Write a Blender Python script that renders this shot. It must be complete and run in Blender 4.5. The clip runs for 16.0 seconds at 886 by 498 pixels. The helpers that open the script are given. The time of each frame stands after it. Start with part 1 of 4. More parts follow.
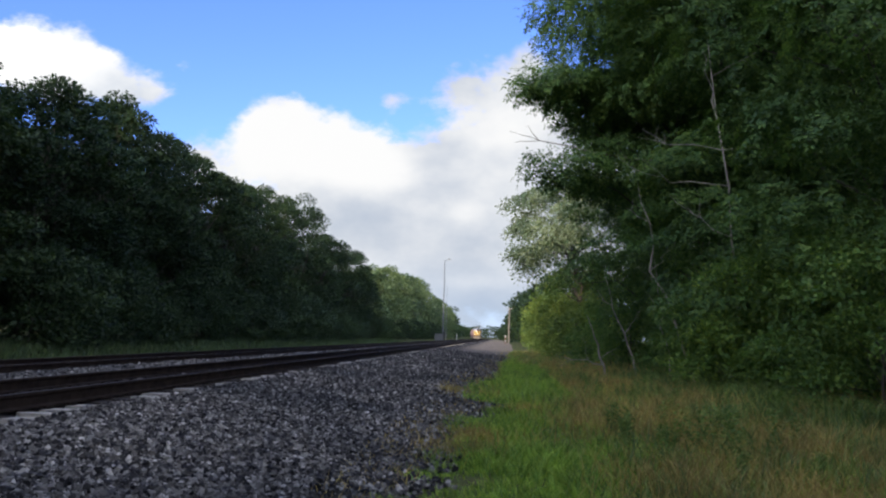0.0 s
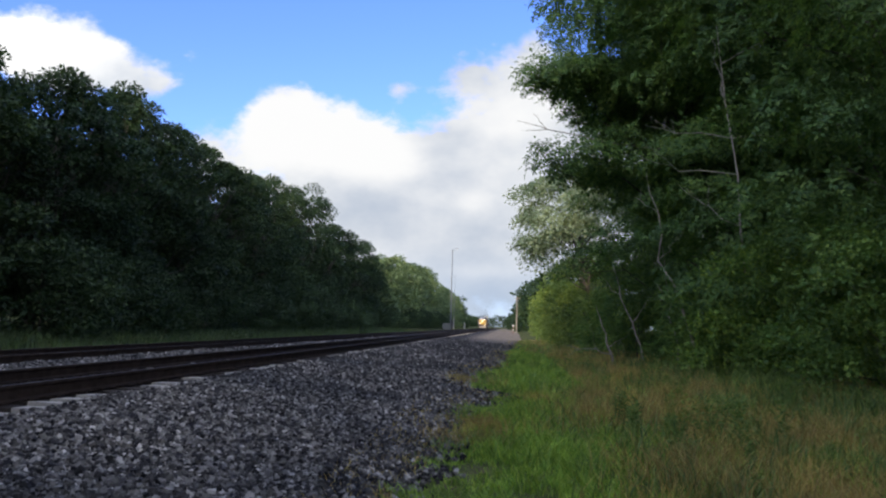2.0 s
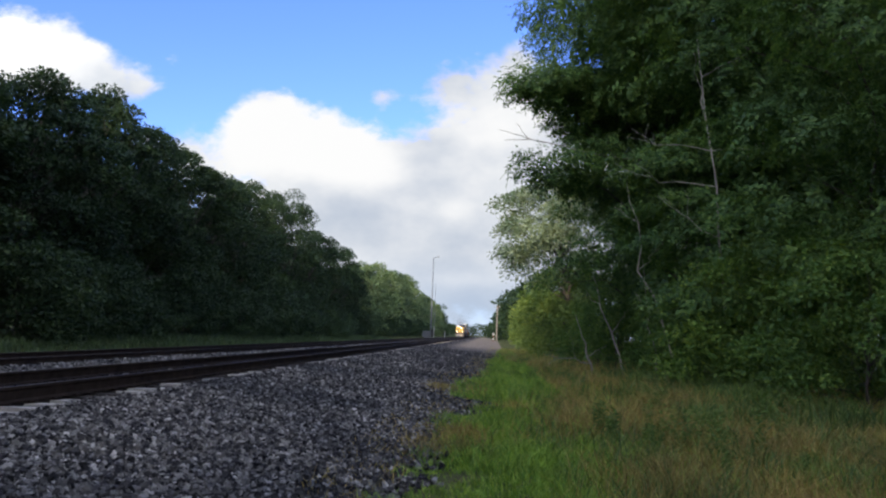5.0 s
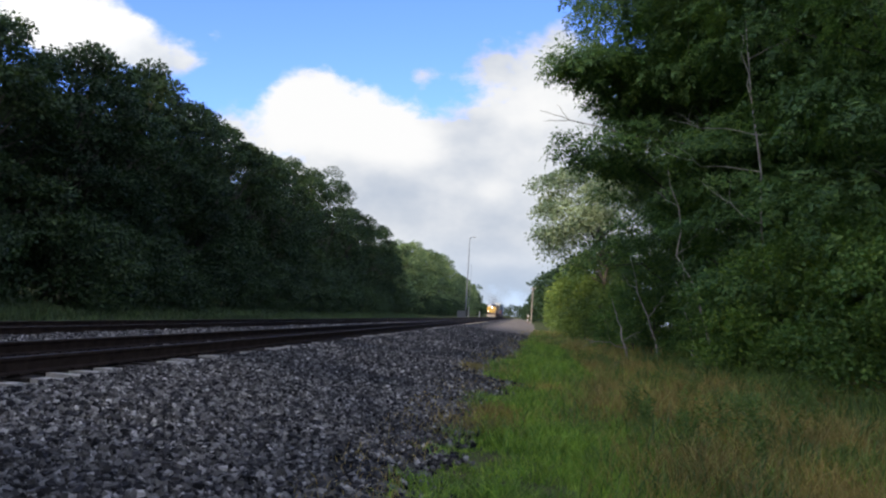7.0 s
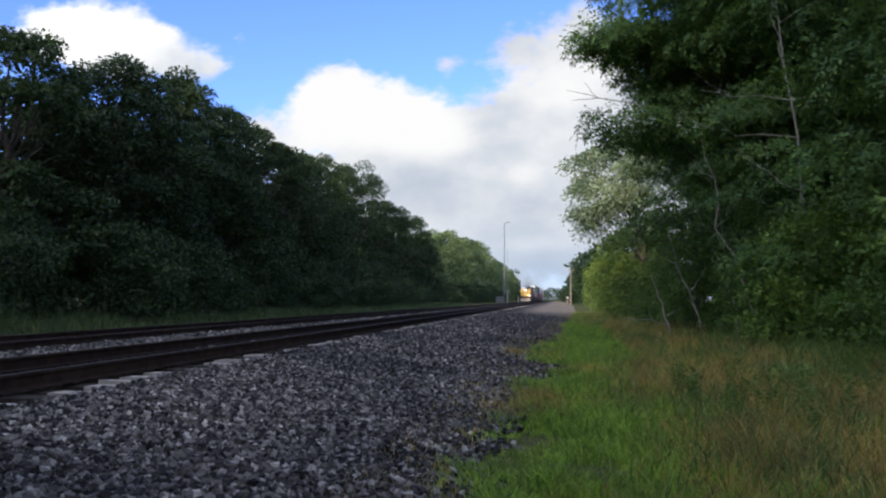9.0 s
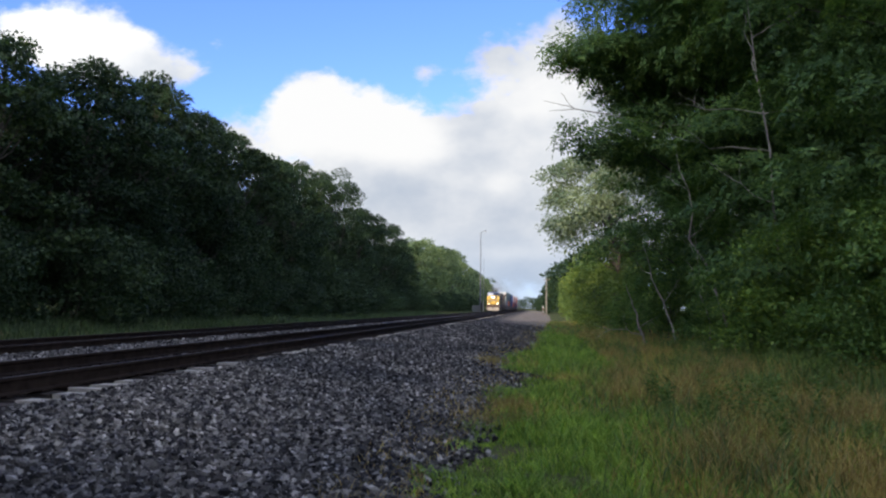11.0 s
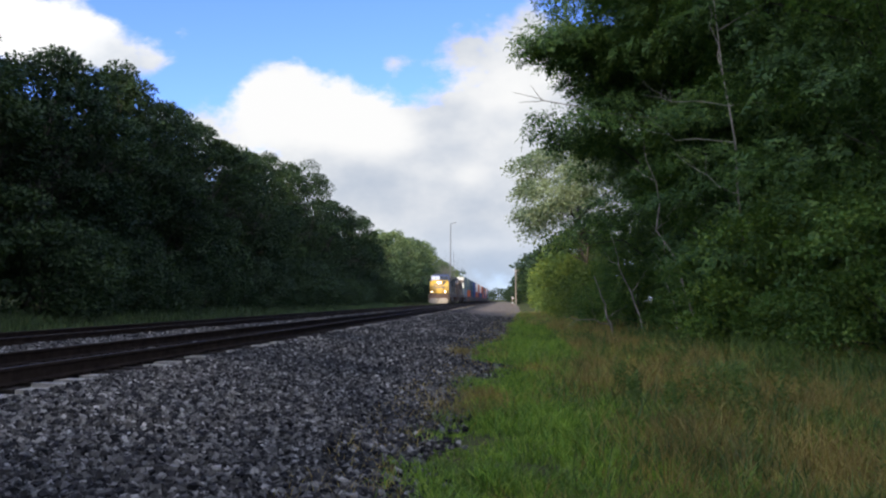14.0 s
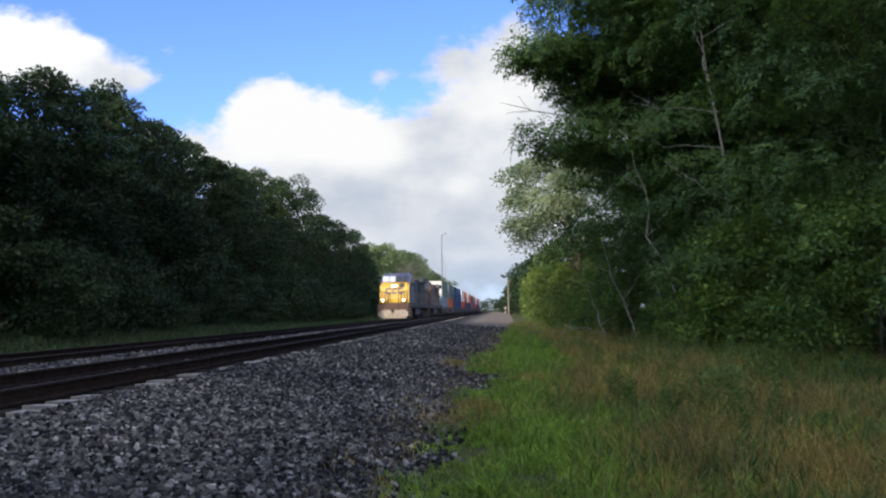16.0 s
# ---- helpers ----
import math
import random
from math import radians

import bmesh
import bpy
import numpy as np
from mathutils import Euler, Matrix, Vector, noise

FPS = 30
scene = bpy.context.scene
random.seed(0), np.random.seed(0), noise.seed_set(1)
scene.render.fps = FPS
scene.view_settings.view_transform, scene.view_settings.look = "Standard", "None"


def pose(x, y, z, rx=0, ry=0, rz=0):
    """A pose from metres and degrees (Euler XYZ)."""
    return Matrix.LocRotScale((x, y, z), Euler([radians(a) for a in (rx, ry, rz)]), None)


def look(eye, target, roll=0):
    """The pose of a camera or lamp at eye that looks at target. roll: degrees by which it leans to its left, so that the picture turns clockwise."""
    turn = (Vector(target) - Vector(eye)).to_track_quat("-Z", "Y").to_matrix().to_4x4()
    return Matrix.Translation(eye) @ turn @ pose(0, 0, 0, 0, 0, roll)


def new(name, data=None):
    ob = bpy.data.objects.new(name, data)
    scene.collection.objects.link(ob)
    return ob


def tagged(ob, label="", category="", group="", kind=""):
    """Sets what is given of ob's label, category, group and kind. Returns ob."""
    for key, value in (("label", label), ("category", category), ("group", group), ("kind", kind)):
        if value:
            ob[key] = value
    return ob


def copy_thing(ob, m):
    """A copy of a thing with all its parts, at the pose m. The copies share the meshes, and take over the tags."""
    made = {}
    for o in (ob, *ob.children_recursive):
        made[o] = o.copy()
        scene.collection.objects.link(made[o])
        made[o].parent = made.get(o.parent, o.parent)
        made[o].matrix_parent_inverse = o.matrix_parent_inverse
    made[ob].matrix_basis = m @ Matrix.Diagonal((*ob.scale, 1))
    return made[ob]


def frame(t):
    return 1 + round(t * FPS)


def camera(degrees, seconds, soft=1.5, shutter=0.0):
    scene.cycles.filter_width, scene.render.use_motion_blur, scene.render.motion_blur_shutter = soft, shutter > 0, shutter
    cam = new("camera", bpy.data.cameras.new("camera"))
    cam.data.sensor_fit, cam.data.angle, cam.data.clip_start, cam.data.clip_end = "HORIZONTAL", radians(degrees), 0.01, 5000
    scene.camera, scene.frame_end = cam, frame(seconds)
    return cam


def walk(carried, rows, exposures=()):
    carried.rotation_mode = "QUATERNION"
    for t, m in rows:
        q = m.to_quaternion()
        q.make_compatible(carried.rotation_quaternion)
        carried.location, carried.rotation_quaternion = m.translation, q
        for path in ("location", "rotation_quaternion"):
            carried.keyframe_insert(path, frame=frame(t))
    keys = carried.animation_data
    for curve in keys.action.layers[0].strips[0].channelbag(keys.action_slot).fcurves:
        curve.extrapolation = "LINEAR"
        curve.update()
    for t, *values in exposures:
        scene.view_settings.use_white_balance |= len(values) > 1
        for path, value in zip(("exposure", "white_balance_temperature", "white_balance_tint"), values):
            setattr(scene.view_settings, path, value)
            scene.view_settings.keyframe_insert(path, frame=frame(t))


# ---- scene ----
# World: x to the right of the line, y along the tracks, z up; the camera stands beside the line, hand-held.
cam = camera(60.0, 16.0, soft=2.3)
EYE = 1.4
ROWS = [
    (0.0, 4.36, 6.47, 1.70),
    (0.5, 4.86, 6.43, 1.83),
    (1.0, 4.25, 7.03, 2.06),
    (1.5, 3.99, 6.96, 1.99),
    (2.0, 4.91, 5.67, 1.63),
    (2.5, 4.46, 5.50, 2.50),
    (3.0, 4.44, 5.79, 2.71),
    (3.5, 4.41, 6.40, 2.10),
    (6.0, 3.21, 5.94, 2.42),
    (6.5, 5.85, 4.20, 3.82),
    (7.0, 6.16, 4.67, 3.75),
    (7.5, 6.23, 3.91, 3.00),
    (8.0, 8.76, 4.40, 2.37),
    (8.5, 8.52, 3.42, -0.15),
    (9.0, 8.77, 3.68, 0.45),
    (11.5, 6.43, 4.66, 0.41),
    (12.0, 6.05, 5.26, -0.35),
    (12.5, 5.07, 5.83, -0.36),
    (13.0, 4.12, 5.80, -0.98),
    (13.5, 3.39, 4.37, 0.61),
    (14.0, 4.75, 3.73, 0.47),
    (14.5, 5.84, 4.66, 0.31),
    (15.0, 4.89, 4.87, -0.93),
    (15.5, 4.12, 4.63, -1.33),
    (16.0, 4.10, 4.59, -0.90),
]
walk(cam, [(t, pose(0, 0, EYE, 90 + pitch, 0, yaw) @ pose(0, 0, 0, 0, 0, roll)) for t, yaw, pitch, roll in ROWS],
     [(0.0, 0.6), (16.0, 0.6)])

# ---- light ----
SUN_EL, SUN_LEFT = 16.0, 12.0         # low sun behind the camera, to its left
sun_way = Vector((-math.sin(radians(SUN_LEFT)) * math.cos(radians(SUN_EL)),
                  -math.cos(radians(SUN_LEFT)) * math.cos(radians(SUN_EL)), math.sin(radians(SUN_EL))))
sun_data = bpy.data.lights.new("sun", "SUN")
sun_data.energy, sun_data.angle, sun_data.color = 3.6, radians(1.0), (1.0, 0.86, 0.66)
sun = new("sun", sun_data)
sun.matrix_world = look(sun_way * 100, (0, 0, 0))


def make_world():
    world = bpy.data.worlds.new("sky")
    world.use_nodes = True
    scene.world = world
    nt = world.node_tree
    nt.nodes.clear()
    n, li = nt.nodes.new, nt.links.new

    def val(op, a, b=None, c=None, clamp=False):
        m = n("ShaderNodeMath")
        m.operation, m.use_clamp = op, clamp
        for i, s in enumerate((a, b, c)):
            if s is None:
                continue
            if isinstance(s, (int, float)):
                m.inputs[i].default_value = s
            else:
                li(s, m.inputs[i])
        return m.outputs[0]

    def step(x, lo, hi):
        m = n("ShaderNodeMapRange")
        m.interpolation_type = "SMOOTHSTEP"
        li(x, m.inputs["Value"])
        m.inputs["From Min"].default_value, m.inputs["From Max"].default_value = lo, hi
        return m.outputs["Result"]

    def mixcol(f, a, b):
        m = n("ShaderNodeMix")
        m.data_type = "RGBA"
        for key, s in ((0, f), (6, a), (7, b)):
            if isinstance(s, (tuple, float)):
                m.inputs[key].default_value = s
            else:
                li(s, m.inputs[key])
        return m.outputs[2]

    def noisy(vec, scale, detail, rough=0.55):
        m = n("ShaderNodeTexNoise")
        m.inputs["Scale"].default_value, m.inputs["Detail"].default_value, m.inputs["Roughness"].default_value = scale, detail, rough
        li(vec, m.inputs["Vector"])
        return m.outputs["Fac"]

    tc = n("ShaderNodeTexCoord")
    sep = n("ShaderNodeSeparateXYZ")
    li(tc.outputs["Generated"], sep.inputs[0])
    x, y, z = sep.outputs
    ahead = val("MAXIMUM", y, 0.08)
    u, v = val("DIVIDE", x, ahead), val("DIVIDE", z, ahead)
    sky = n("ShaderNodeTexSky")
    sky.sky_type, sky.sun_disc = "NISHITA", False
    sky.sun_elevation, sky.sun_rotation = radians(SUN_EL), math.atan2(sun_way.x, sun_way.y)
    sky.air_density, sky.dust_density, sky.ozone_density = 1.0, 0.4, 2.0
    flat = n("ShaderNodeCombineXYZ")
    li(u, flat.inputs[0]), li(val("MULTIPLY", v, 1.5), flat.inputs[1])
    big = noisy(flat.outputs[0], 7.0, 6.0, 0.62)
    fine = noisy(flat.outputs[0], 24.0, 4.0, 0.6)

    def cloud(u0, v0, a, b, amount):
        du = val("DIVIDE", val("SUBTRACT", u, u0), a)
        dv = val("DIVIDE", val("SUBTRACT", v, v0), b)
        r2 = val("ADD", val("MULTIPLY", du, du), val("MULTIPLY", dv, dv))
        return val("MULTIPLY", val("POWER", 2.718, val("MULTIPLY", r2, -1.0)), amount)

    # the cumulus bank ahead, with its taller heads, and the loose cloud over the wood
    bank = None
    for spec in CLOUDS:
        c = cloud(*spec)
        bank = c if bank is None else val("ADD", bank, c)
    rag = val("ADD", val("MULTIPLY", val("SUBTRACT", big, 0.5), 1.2), val("MULTIPLY", val("SUBTRACT", fine, 0.5), 0.75))
    dens = val("ADD", bank, rag)
    front = val("MULTIPLY", step(dens, 0.36, 0.78), step(y, 0.3, 0.5))
    # the rest of the sky: scattered cloud of the same kind
    around = noisy(tc.outputs["Generated"], 2.6, 6.0, 0.6)
    rest = val("MULTIPLY", step(around, 0.42, 0.62), val("SUBTRACT", 1.0, step(y, 0.3, 0.5)))
    cover = val("ADD", front, rest, clamp=True)
    # sunlit heads, greyer bases
    shade = noisy(flat.outputs[0], 6.0, 5.0, 0.55)
    lit = val("ADD", 0.40, val("MULTIPLY", val("SUBTRACT", shade, 0.5), 1.5))
    for spec in CLOUD_HEADS:
        lit = val("ADD", lit, cloud(*spec))
    white = mixcol(step(lit, 0.0, 1.0), (3.3, 3.75, 4.5, 1), (6.5, 6.5, 6.5, 1))
    haze = val("SUBTRACT", 1.0, step(v, 0.02, 0.12))
    # cloud brightens towards the sun, as thin cloud does
    toward = n("ShaderNodeVectorMath")
    toward.operation = "DOT_PRODUCT"
    li(tc.outputs["Generated"], toward.inputs[0])
    toward.inputs[1].default_value = sun_way
    near_sun = val("ADD", 1.0, val("MULTIPLY", step(toward.outputs["Value"], -0.75, 1.0), 5.0))
    gain = n("ShaderNodeVectorMath")
    gain.operation = "SCALE"
    li(white, gain.inputs[0]), li(near_sun, gain.inputs["Scale"])
    white = gain.outputs[0]
    col = mixcol(val("MULTIPLY", haze, 0.6), mixcol(cover, sky_tint(nt, sky.outputs[0]), white), (2.8, 3.6, 4.9, 1))
    bg = n("ShaderNodeBackground")
    bg.inputs["Strength"].default_value = 0.1
    out = n("ShaderNodeOutputWorld")
    li(col, bg.inputs["Color"]), li(bg.outputs[0], out.inputs["Surface"])


def sky_tint(nt, colour):
    m = nt.nodes.new("ShaderNodeVectorMath")
    m.operation = "MULTIPLY"
    nt.links.new(colour, m.inputs[0])
    m.inputs[1].default_value = (0.95, 1.17, 2.2)
    return m.outputs[0]


# tangents of the bearing and of the height, their spreads, and the amount
CLOUDS = [
    (-0.315, 0.27, 0.05, 0.05, 1.25), (-0.24, 0.24, 0.07, 0.052, 1.1), (-0.16, 0.20, 0.075, 0.055, 1.0), (-0.02, 0.19, 0.08, 0.09, 1.1),
    (0.04, 0.29, 0.065, 0.11, 1.0), (-0.2, 0.10, 0.28, 0.09, 1.2), (0.10, 0.14, 0.2, 0.12, 0.8),
    (-0.41, 0.225, 0.07, 0.045, 0.6), (-0.48, 0.25, 0.05, 0.03, 0.42),
    (-0.70, 0.385, 0.12, 0.05, 1.1), (-0.60, 0.35, 0.09, 0.042, 0.9), (-0.50, 0.322, 0.06, 0.028, 0.6),
    (-0.07, 0.325, 0.05, 0.04, 0.56), (-0.153, 0.315, 0.02, 0.018, 0.5), (0.5, 0.3, 0.3, 0.3, 0.7), (-0.43, 0.365, 0.06, 0.02, 0.28),
]
CLOUD_HEADS = [
    (-0.32, 0.265, 0.06, 0.055, 0.9), (-0.24, 0.25, 0.08, 0.045, 0.8), (-0.17, 0.215, 0.06, 0.035, 0.55), (0.0, 0.28, 0.08, 0.06, 0.45),
    (-0.047, 0.166, 0.03, 0.018, 0.35), (-0.107, 0.168, 0.03, 0.014, 0.2), (-0.65, 0.37, 0.16, 0.05, 0.5), (-0.03, 0.07, 0.05, 0.012, 0.25),
]
make_world()


# ---- materials ----
def shader(name):
    m = bpy.data.materials.new(name)
    m.use_nodes = True
    nt = m.node_tree
    return m, nt, nt.nodes["Principled BSDF"], nt.nodes.new, nt.links.new


def ramp(nt, fac, stops):
    r = nt.nodes.new("ShaderNodeValToRGB")
    while len(r.color_ramp.elements) < len(stops):
        r.color_ramp.elements.new(0.5)
    for e, (p, c) in zip(r.color_ramp.elements, stops):
        e.position, e.color = p, (*c, 1)
    nt.links.new(fac, r.inputs[0])
    return r.outputs[0]


def noise_tex(nt, scale, detail=4.0, coord="Object", rough=0.6, stretch=None):
    tc = nt.nodes.new("ShaderNodeTexCoord")
    t = nt.nodes.new("ShaderNodeTexNoise")
    t.inputs["Scale"].default_value, t.inputs["Detail"].default_value, t.inputs["Roughness"].default_value = scale, detail, rough
    src = tc.outputs[coord]
    if stretch:
        mp = nt.nodes.new("ShaderNodeMapping")
        mp.inputs["Scale"].default_value = stretch
        nt.links.new(src, mp.inputs[0])
        src = mp.outputs[0]
    nt.links.new(src, t.inputs["Vector"])
    return t.outputs["Fac"]


def mul_col(nt, a, b, fac=1.0):
    m = nt.nodes.new("ShaderNodeMix")
    m.data_type, m.blend_type = "RGBA", "MULTIPLY"
    m.inputs[0].default_value = fac
    nt.links.new(a, m.inputs[6]), nt.links.new(b, m.inputs[7])
    return m.outputs[2]


def mix_col(nt, fac, a, b):
    m = nt.nodes.new("ShaderNodeMix")
    m.data_type = "RGBA"
    nt.links.new(fac, m.inputs[0]), nt.links.new(a, m.inputs[6]), nt.links.new(b, m.inputs[7])
    return m.outputs[2]


def bump(nt, bsdf, height, strength, distance):
    b = nt.nodes.new("ShaderNodeBump")
    b.inputs["Strength"].default_value, b.inputs["Distance"].default_value = strength, distance
    nt.links.new(height, b.inputs["Height"]), nt.links.new(b.outputs[0], bsdf.inputs["Normal"])


def solid(name, c, rough=0.6, metal=0.0, vary=0.25, scale=6.0, dirt=None, relief=0.0, shine=0.5):
    """A surface of one base colour with grain at two scales and, if wanted, grime of its own shape."""
    m, nt, p, n, li = shader(name)
    lo, hi = [k * (1 - vary) for k in c], [min(1, k * (1 + vary)) for k in c]
    col = ramp(nt, noise_tex(nt, scale, 5), [(0.3, lo), (0.7, hi)])
    col = mul_col(nt, col, ramp(nt, noise_tex(nt, scale * 9, 3), [(0.2, (0.8,) * 3), (0.7, (1,) * 3)]))
    if dirt:
        g = ramp(nt, noise_tex(nt, scale * 0.6, 7, rough=0.7), [(0.5, (0,) * 3), (0.68, (1,) * 3)])
        d = n("ShaderNodeRGB")
        d.outputs[0].default_value = (*dirt, 1)
        col = mix_col(nt, g, col, d.outputs[0])
    li(col, p.inputs["Base Color"])
    p.inputs["Roughness"].default_value, p.inputs["Metallic"].default_value, p.inputs["Specular IOR Level"].default_value = rough, metal, shine
    if relief:
        bump(nt, p, noise_tex(nt, scale * 5, 5), 0.6, relief)
    return m


def leaf_material(name, dark, mid, light, patch=0.35, glow=0.35):
    """Foliage: each leaf its own tone, lighter and yellower patches through the crown, thin enough to let light through."""
    m, nt, p, n, li = shader(name)
    geo = n("ShaderNodeNewGeometry")
    col = ramp(nt, geo.outputs["Random Per Island"], [(0.0, dark), (0.55, mid), (1.0, light)])
    pat = ramp(nt, noise_tex(nt, patch, 3), [(0.35, (0.62, 0.68, 0.62)), (0.68, (1.25, 1.15, 0.95))])
    col = mul_col(nt, col, pat)
    info = n("ShaderNodeObjectInfo")
    col = mul_col(nt, col, ramp(nt, info.outputs["Random"], [(0.0, (0.75, 0.82, 0.85)), (0.5, (1, 1, 1)), (1.0, (1.25, 1.18, 1.0))]))
    li(col, p.inputs["Base Color"])
    p.inputs["Roughness"].default_value = 0.55
    p.inputs["Specular IOR Level"].default_value = 0.3
    tr = n("ShaderNodeBsdfTranslucent")
    li(mul_col(nt, col, ramp(nt, geo.outputs["Random Per Island"], [(0, (1.3, 1.25, 0.5)), (1, (1.5, 1.35, 0.6))])), tr.inputs["Color"])
    mx = n("ShaderNodeMixShader")
    mx.inputs[0].default_value = glow
    li(p.outputs[0], mx.inputs[1]), li(tr.outputs[0], mx.inputs[2])
    li(mx.outputs[0], nt.nodes["Material Output"].inputs["Surface"])
    return m


def ground_material():
    m, nt, p, n, li = shader("forest_soil_and_turf")
    col = ramp(nt, noise_tex(nt, 0.5, 6), [(0.3, (0.04, 0.06, 0.018)), (0.5, (0.07, 0.085, 0.028)), (0.72, (0.13, 0.10, 0.05))])
    col = mul_col(nt, col, ramp(nt, noise_tex(nt, 14, 5), [(0.3, (0.55,) * 3), (0.7, (1.1,) * 3)]))
    li(col, p.inputs["Base Color"])
    p.inputs["Roughness"].default_value = 0.95
    p.inputs["Specular IOR Level"].default_value = 0.05
    bump(nt, p, noise_tex(nt, 9, 6), 0.8, 0.05)
    return m


def track_grime(nt):
    """Oil and brake dust on the stone along both tracks."""
    tc, sep = nt.nodes.new("ShaderNodeTexCoord"), nt.nodes.new("ShaderNodeSeparateXYZ")
    nt.links.new(tc.outputs["Object"], sep.inputs[0])
    best = None
    for xc in (-6.3, -10.2):
        d = nt.nodes.new("ShaderNodeMath")
        d.operation = "SUBTRACT"
        nt.links.new(sep.outputs[0], d.inputs[0])
        d.inputs[1].default_value = xc
        a = nt.nodes.new("ShaderNodeMath")
        a.operation = "ABSOLUTE"
        nt.links.new(d.outputs[0], a.inputs[0])
        if best is None:
            best = a.outputs[0]
        else:
            m = nt.nodes.new("ShaderNodeMath")
            m.operation = "MINIMUM"
            nt.links.new(best, m.inputs[0]), nt.links.new(a.outputs[0], m.inputs[1])
            best = m.outputs[0]
    wob = nt.nodes.new("ShaderNodeMath")
    wob.operation = "MULTIPLY_ADD"
    nt.links.new(noise_tex(nt, 1.5, 4), wob.inputs[0])
    wob.inputs[1].default_value = 0.7
    nt.links.new(best, wob.inputs[2])
    half = nt.nodes.new("ShaderNodeMath")
    half.operation = "MULTIPLY"
    nt.links.new(wob.outputs[0], half.inputs[0])
    half.inputs[1].default_value = 0.4
    return ramp(nt, half.outputs[0], [(0.62, (0.11, 0.097, 0.09)), (0.70, (1, 1, 1))])


def ballast_material():
    m, nt, p, n, li = shader("crushed_stone")
    tc = n("ShaderNodeTexCoord")
    vo = n("ShaderNodeTexVoronoi")
    vo.inputs["Scale"].default_value = 15.0
    li(tc.outputs["Object"], vo.inputs["Vector"])
    bw = n("ShaderNodeRGBToBW")
    li(vo.outputs["Color"], bw.inputs[0])
    col = ramp(nt, bw.outputs[0], [(0.15, (0.035, 0.035, 0.038)), (0.5, (0.11, 0.107, 0.112)), (0.85, (0.27, 0.255, 0.25))])
    # darker towards the gaps between stones, their crevice shade put into the colour
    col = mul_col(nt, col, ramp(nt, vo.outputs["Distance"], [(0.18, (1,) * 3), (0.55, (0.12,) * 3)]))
    col = mul_col(nt, col, ramp(nt, noise_tex(nt, 0.35, 5), [(0.34, (0.55, 0.56, 0.6)), (0.66, (1.38, 1.3, 1.22))]))
    col = mul_col(nt, col, track_grime(nt))
    # tan gravel far along on the right, its paler colour also painting in sunlight
    sep = n("ShaderNodeSeparateXYZ")
    li(tc.outputs["Object"], sep.inputs[0])
    spans = []
    for axis, lo, hi in ((0, -4.2, -2.2), (1, 45.0, 80.0)):
        mr = n("ShaderNodeMapRange")
        mr.interpolation_type = "SMOOTHSTEP"
        li(sep.outputs[axis], mr.inputs["Value"])
        mr.inputs["From Min"].default_value, mr.inputs["From Max"].default_value = lo, hi
        spans.append(mr.outputs["Result"])
    both = n("ShaderNodeMath")
    both.operation = "MULTIPLY"
    li(spans[0], both.inputs[0]), li(spans[1], both.inputs[1])
    col = mix_col(nt, both.outputs[0], col, ramp(nt, noise_tex(nt, 0.8, 6), [(0.3, (0.12, 0.10, 0.08)), (0.7, (0.23, 0.188, 0.15))]))
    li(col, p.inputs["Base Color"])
    p.inputs["Roughness"].default_value = 0.9
    inv = n("ShaderNodeMath")
    inv.operation = "SUBTRACT"
    inv.inputs[0].default_value = 1.0
    li(vo.outputs["Distance"], inv.inputs[1])
    p.inputs["Specular IOR Level"].default_value = 0.05
    bump(nt, p, inv.outputs[0], 1.0, 0.05)
    return m


def stone_material():
    m, nt, p, n, li = shader("loose_stone")
    geo = n("ShaderNodeNewGeometry")
    col = ramp(nt, geo.outputs["Random Per Island"], [(0.0, (0.010, 0.010, 0.012)), (0.3, (0.038, 0.037, 0.040)), (0.6, (0.098, 0.094, 0.091)), (0.88, (0.19, 0.186, 0.184)), (1.0, (0.42, 0.41, 0.40))])
    col = mul_col(nt, col, ramp(nt, noise_tex(nt, 40, 4), [(0.3, (0.7,) * 3), (0.7, (1.1,) * 3)]))
    col = mul_col(nt, col, ramp(nt, noise_tex(nt, 0.35, 5), [(0.34, (0.55, 0.56, 0.6)), (0.66, (1.38, 1.3, 1.22))]))
    li(col, p.inputs["Base Color"])
    p.inputs["Roughness"].default_value = 0.85
    p.inputs["Specular IOR Level"].default_value = 0.15
    return m


def blade_material(name, a, b, c):
    m, nt, p, n, li = shader(name)
    geo = n("ShaderNodeNewGeometry")
    col = ramp(nt, geo.outputs["Random Per Island"], [(0.0, a), (0.5, b), (1.0, c)])
    col = mul_col(nt, col, ramp(nt, noise_tex(nt, 0.9, 4), [(0.3, (0.5, 0.55, 0.55)), (0.7, (1.35, 1.3, 1.1))]))
    col = mul_col(nt, col, ramp(nt, noise_tex(nt, 6.0, 3), [(0.32, (0.5, 0.52, 0.5)), (0.68, (1.4, 1.36, 1.25))]))
    li(col, p.inputs["Base Color"])
    p.inputs["Roughness"].default_value = 0.6
    tr = n("ShaderNodeBsdfTranslucent")
    li(col, tr.inputs["Color"])
    mx = n("ShaderNodeMixShader")
    mx.inputs[0].default_value = 0.35
    li(p.outputs[0], mx.inputs[1]), li(tr.outputs[0], mx.inputs[2])
    li(mx.outputs[0], nt.nodes["Material Output"].inputs["Surface"])
    return m


def glow_material(name, c, strength):
    m, nt, p, n, li = shader(name)
    p.inputs["Base Color"].default_value = (0.9, 0.88, 0.8, 1)
    p.inputs["Emission Color"].default_value = (*c, 1)
    p.inputs["Emission Strength"].default_value = strength
    return m


